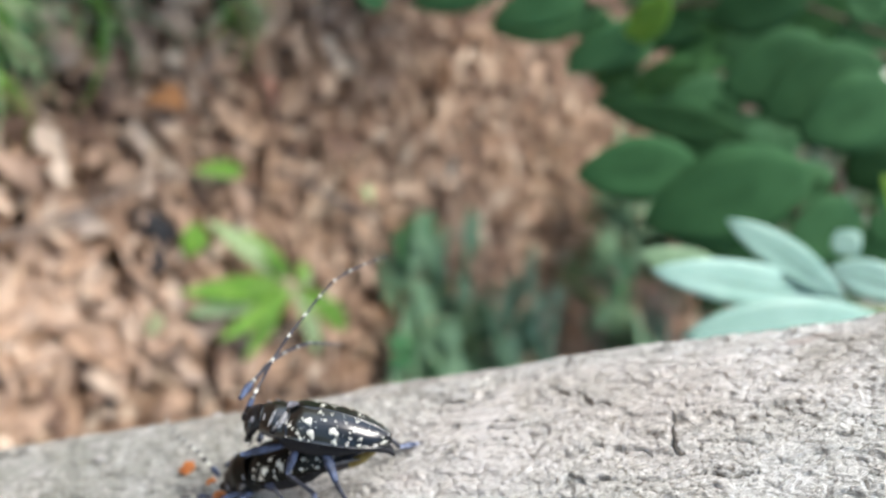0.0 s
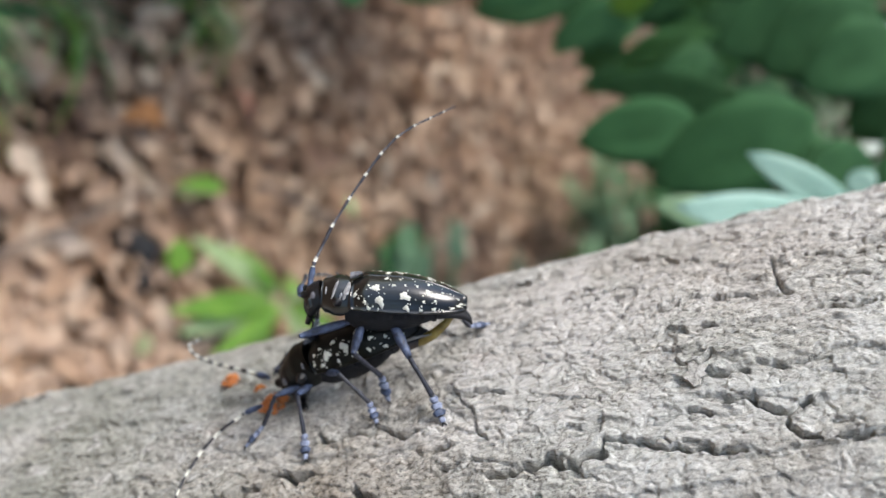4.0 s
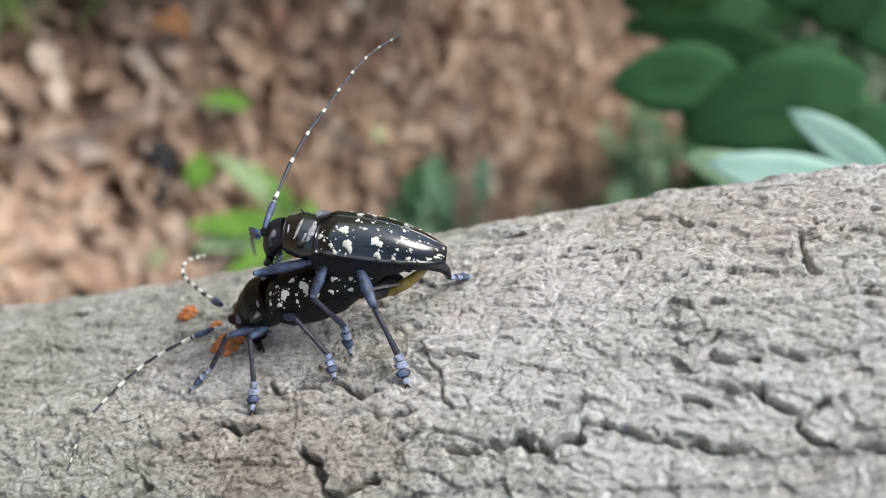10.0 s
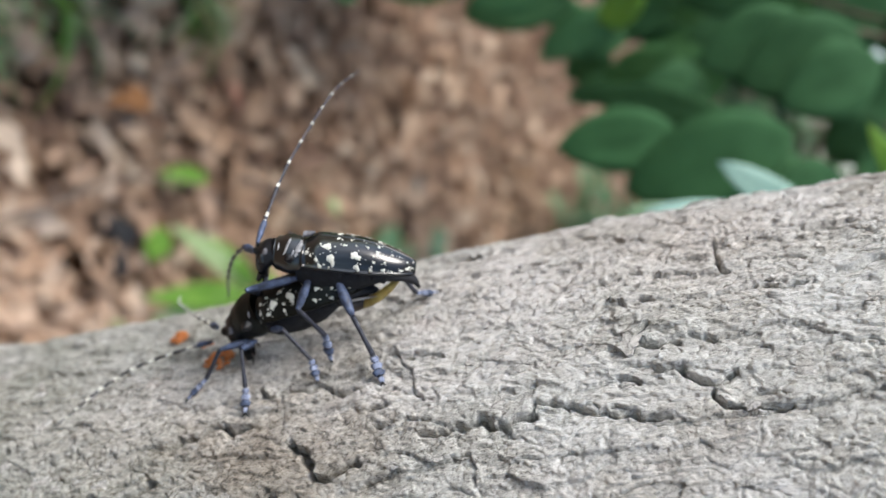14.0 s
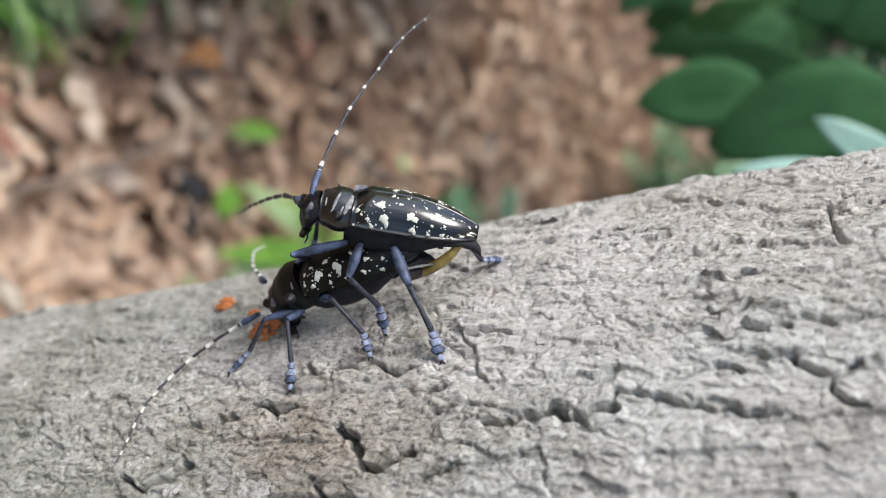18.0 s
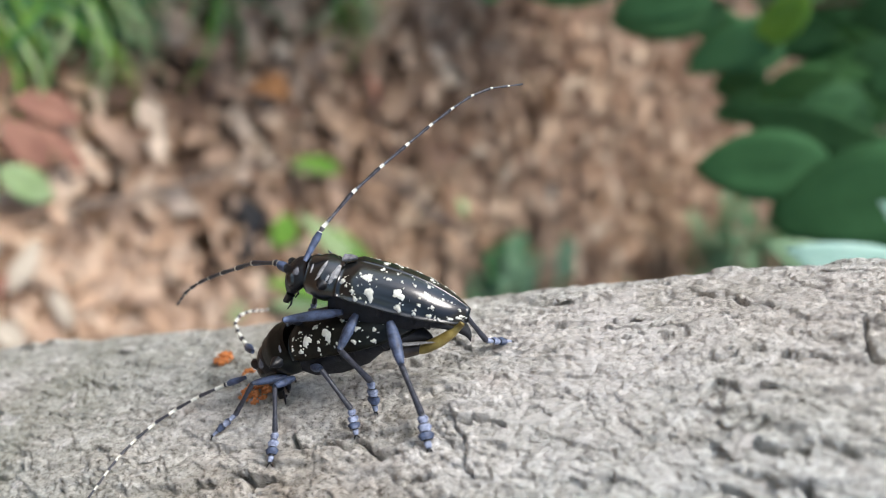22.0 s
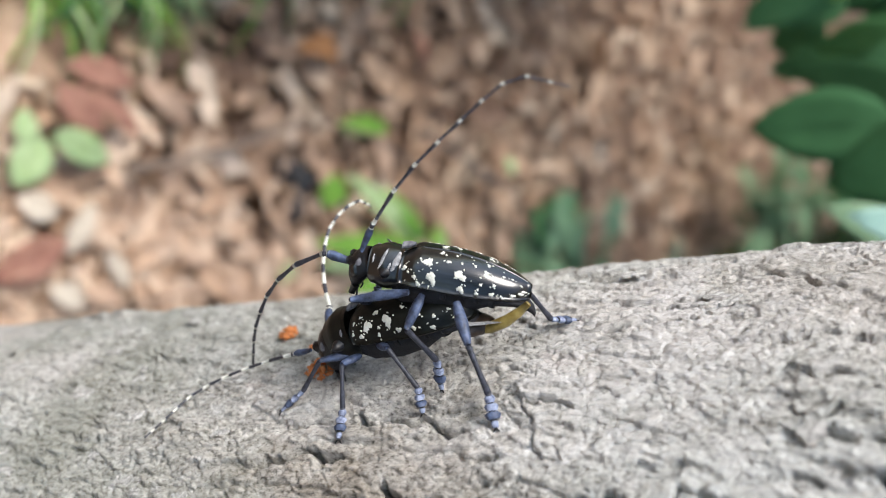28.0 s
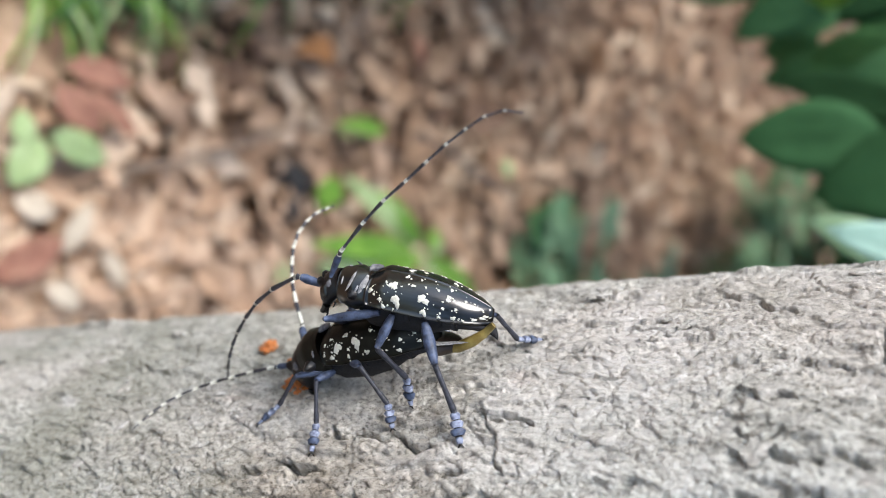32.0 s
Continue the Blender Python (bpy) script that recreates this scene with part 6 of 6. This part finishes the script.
lying("leaf", (-0.076, 0.250, 0.05), (-0.046, 0.282, 0.055), 0.028, DRY["red"], "large red-brown dry leaf with visible ribs", (0, -0.3, 1))
lying("leaf", (-0.073, 0.276, 0.055), (-0.042, 0.314, 0.055), 0.016, DRY["red"], "dark red folded dry leaf")
lying("leaf", (0.052, 0.192, 0.05), (0.030, 0.248, 0.056), 0.028, DRY["red"], "large ribbed red-brown dry leaf on pale litter", (0.1, -0.2, 1), teeth=0.09)
lying("leaf", (-0.086, 0.318, 0.052), (-0.050, 0.369, 0.055), 0.018, DRY["tan"], "long tan strap-like dry leaf", (0.2, -0.3, 1), droop=0.12)
lying("leaf", (0.040, 0.248, 0.05), (0.005, 0.270, 0.056), 0.017, DRY["cream"], "bleached cream-coloured dry leaf", (0.2, -0.2, 1))
lying("leaf", (0.060, 0.232, 0.052), (0.078, 0.262, 0.05), 0.018, DRY["cream"], "broad pale straw-coloured dry leaf")
lying("leaf", (0.074, 0.417, 0.05), (0.087, 0.392, 0.055), 0.015, DRY["tan"], "curled tan dry leaf on the litter", droop=0.2)
lying("leaf", (0.040, 0.280, 0.05), (0.070, 0.300, 0.05), 0.014, DRY["cream"], "bleached cream-coloured dry leaf")
lying("leaf", (0.066, 0.258, 0.05), (0.078, 0.292, 0.052), 0.015, DRY["tan"], "bleached cream-coloured dry leaf")
lying("leaf", (0.000, 0.215, 0.05), (0.012, 0.245, 0.05), 0.020, DRY["cream"], "broad pale straw-coloured dry leaf")
lying("leaf", (-0.020, 0.885, 0.048), (0.000, 0.905, 0.05), 0.020, GREENS["Y"], "small pale leaf scrap on the litter")
lying("leaf", (-0.160, 0.690, 0.05), (-0.125, 0.700, 0.055), 0.020, DRY["red"], "ribbed red-brown dry leaf", droop=0.15)
lying("leaf", (-0.055, 0.610, 0.05), (0.005, 0.620, 0.06), 0.016, DRY["tan"], "long tan strap-like dry leaf", (0.3, -0.4, 1), droop=0.14)


def ovate_sprig():
    ob = tagged(new("seedling"), "seedling with three broad light-green leaves over dry litter", "seedling")
    ob.matrix_world = Matrix.Translation((-0.042, 0.232, 0))
    part("stem", rod("stem", [(-0.004, 0, 0), (0, 0, 0.03), (0.002, 0.004, 0.06)], [0.0012, 0.001, 0.0008], GREEN_STEM, 6), ob)
    for k, (b, t, w) in enumerate((((0.000, 0.008, 0.058), (0.018, 0.055, 0.055), 0.024), ((0.002, 0.0, 0.058), (0.034, -0.019, 0.052), 0.028), ((0.006, -0.014, 0.058), (-0.018, -0.010, 0.055), 0.017))):
        leaf = part("leaf", blade(b, t, w, (0, -0.15, 1), GREENS["Y"], fold=0.12, oval=0.45), ob)
        part("rib", rod("rib", [Vector(b) + Vector((0, 0, 0.0006)), Vector(b).lerp(Vector(t), 0.7) + Vector((0, 0, 0.0008))], [0.0005, 0.0003], GREENS["Y"], 5), leaf)


ovate_sprig()


def stick(points, radius, material, label, forks=()):
    rng = random.Random(len(points) * 7 + int(points[0][1] * 1000))
    p = [Vector(q) + Vector((0, 0, 0.010)) for q in points]
    fine = [curve_at(p, k / 24) + Vector((rng.gauss(0, radius * 0.3), rng.gauss(0, radius * 0.3), rng.gauss(0, radius * 0.2))) for k in range(25)]
    ob = tagged(new("stick", rod("stick", fine, [radius * (1 - 0.55 * k / 24) * rng.uniform(0.85, 1.15) for k in range(25)], material, 7)), label, "stick")
    for a, b in forks:
        part("side_twig", rod("side_twig", [a, Vector(a).lerp(Vector(b), 0.5) + Vector((0.004, 0, 0.004)), b], [radius * 0.6, radius * 0.4, radius * 0.25], material, 6), ob)


stick([(-0.016, 0.30, 0.044), (-0.024, 0.342, 0.05), (-0.038, 0.415, 0.055), (-0.051, 0.457, 0.058), (-0.054, 0.517, 0.058), (-0.045, 0.586, 0.054), (-0.022, 0.650, 0.046)], 0.0034, TWIG, "long thin brown twig bent over the dry leaves", (((-0.038, 0.415, 0.055), (-0.054, 0.405, 0.06)),))
stick([(-0.052, 0.68, 0.046), (-0.045, 0.70, 0.05), (-0.023, 0.755, 0.055), (0.002, 0.819, 0.058), (0.040, 0.89, 0.056), (0.090, 0.945, 0.048)], 0.0042, BROWN_WOOD, "dark grey-brown forked stick lying on the litter", (((0.002, 0.819, 0.058), (0.03, 0.90, 0.055)), ((0.040, 0.89, 0.056), (0.085, 0.885, 0.05))))
stick([(-0.006, 0.785, 0.056), (0.020, 0.803, 0.06), (0.046, 0.805, 0.06), (0.105, 0.775, 0.05)], 0.0016, TWIG, "thin dark twig on the dry leaves")
stick([(0.081, 0.22, 0.05), (0.080, 0.29, 0.056), (0.078, 0.36, 0.05)], 0.0018, TWIG, "thin straight twig on the litter near the trunk")
stick([(-0.16, 0.50, 0.05), (-0.12, 0.53, 0.07), (-0.07, 0.56, 0.05)], 0.0011, TWIG, "dry pale grass stalk across the leaves")
stick([(-0.19, 0.62, 0.05), (-0.165, 0.58, 0.06), (-0.15, 0.545, 0.05)], 0.0014, TWIG, "short pale twig on the litter")


def lump(name, place, size, material, label, category, seed, hollow=False):
    rng = np.random.default_rng(seed)
    bm = bmesh.new()
    bmesh.ops.create_icosphere(bm, subdivisions=3, radius=1.0)
    for v in bm.verts:
        n = noise.noise(v.co * 2.2 + Vector((seed, 0, 0))) * 0.35 + noise.noise(v.co * 6) * 0.14
        v.co *= 1 + n
        if hollow and v.co.z > 0.25:
            v.co.z = 0.25 - (v.co.z - 0.25) * 1.3
        v.co = Vector((v.co.x * size[0], v.co.y * size[1], v.co.z * size[2]))
    me = bpy.data.meshes.new(name)
    bm.to_mesh(me)
    bm.free()
    me.materials.append(material)
    me.shade_smooth()
    ob = tagged(new(name, me), label, category)
    ob.matrix_world = Matrix.Translation(place) @ pose(0, 0, 0, 0, 0, seed * 40)
    return ob


lump("charred_stub", (-0.006, 0.50, 0.028), (0.022, 0.016, 0.026), CHAR, "blackened rotten wood stub among dry leaves", "wood stub", 1)
lump("charred_stub", (0.022, 0.495, 0.030), (0.013, 0.012, 0.018), CHAR, "grey crumbling piece of rotten wood among dry leaves", "wood stub", 4)
lump("nut_cup", (0.038, 0.447, 0.044), (0.011, 0.011, 0.008), plain("brown_nut_cup", (0.09, 0.05, 0.03), (0.22, 0.14, 0.09), 200, 0.8, 0.5, 0.002), "round brown nut cup in the litter", "nut cup", 2, True)
lump("nut_cup", (-0.047, 0.425, 0.044), (0.009, 0.009, 0.007), bpy.data.materials["brown_nut_cup"], "round brown nut cup in the litter", "nut cup", 3, True)


def far_woods():
    """Undergrowth and unseen added trees that close the place all round, dimming the sky."""
    rng = np.random.default_rng(9)
    leaf = leaf_shape(0.10, 0.05, 0.0, 0.6, 0.15, 0.3, rng, 5)
    spots = []
    for k in range(150):
        a = rng.uniform(0, 6.28)
        r = rng.uniform(4.5, 9.0)
        cx, cy, h = r * math.cos(a), r * math.sin(a) + 0.5, rng.uniform(0.6, 2.6)
        for _ in range(100):
            spots.append((0, cx + rng.normal(0, 0.55), cy + rng.normal(0, 0.55), abs(rng.normal(h * 0.5, h * 0.4)) + 0.05, rng.normal(0, 0.7), rng.normal(0, 0.7), rng.uniform(0, 6.28), rng.uniform(0.7, 1.6)))
    scatter("undergrowth", [leaf], spots, UNDERGROWTH, "dense green undergrowth of the wood", "undergrowth")
    for k in range(26):
        a = k * 2.399
        # a gap towards the sun; the trees behind the lens darken the bark
        if abs((a + math.pi) % (2 * math.pi) - math.pi) > 2.5:
            continue
        r = 6.0 + (k % 5) * 1.3
        ob = tagged(new("tree"), "tall grey-brown forest tree among undergrowth, unseen and added to dim the sky", "tree", "forest trees")
        ob.matrix_world = Matrix.Translation((r * math.cos(a), r * math.sin(a) + 0.5, -0.02))
        pts = [(0, 0, 0), (0.05, 0.03, 2.2), (0.0, 0.1, 4.5), (0.12, 0.1, 7.5)]
        part("trunk", rod("trunk", pts, [0.15, 0.12, 0.09, 0.04], STEM, 10), ob)
        for j in range(5):
            z, b = 3.2 + 0.8 * j, rng.uniform(0, 6.28)
            part("limb", rod("limb", [(0.03, 0.05, z), (0.6 * math.cos(b), 0.6 * math.sin(b), z + 0.5), (1.3 * math.cos(b), 1.3 * math.sin(b), z + 0.8)], [0.05, 0.03, 0.01], STEM, 6), ob)
        vs, fs, n = [], [], 0
        v, f = leaf
        for _ in range(420):
            m = np.array(Euler(rng.normal(0, 0.8, 3)).to_matrix())
            p = rng.normal(0, 1, 3) * (0.9, 0.9, 1.1) + (0, 0, 5.6)
            vs.append(v @ m.T * rng.uniform(1.5, 3.0) + p)
            fs.append(f + n)
            n += len(v)
        part("crown", fast_mesh("crown", np.concatenate(vs), np.concatenate(fs), UNDERGROWTH), ob)


_u = Mat("undergrowth_leaf", 0.55)
_c = _u.ramp(_u.rand(True), (0, (0.03, 0.085, 0.025)), (0.6, (0.06, 0.15, 0.045)), (1, (0.12, 0.24, 0.07)))
_u.colour(_u.mix(0.4, _c, _u.ramp(_u.noise(30, 4, 0.6), (0.3, (0.5, 0.5, 0.5)), (0.7, (1, 1, 1))), "MULTIPLY"))
UNDERGROWTH = _u.glow_through(_c, 0.3).m
far_woods()


def motions():
    for ob, rows in BEETLE_ROWS:
        walk(ob, rows)


motions()
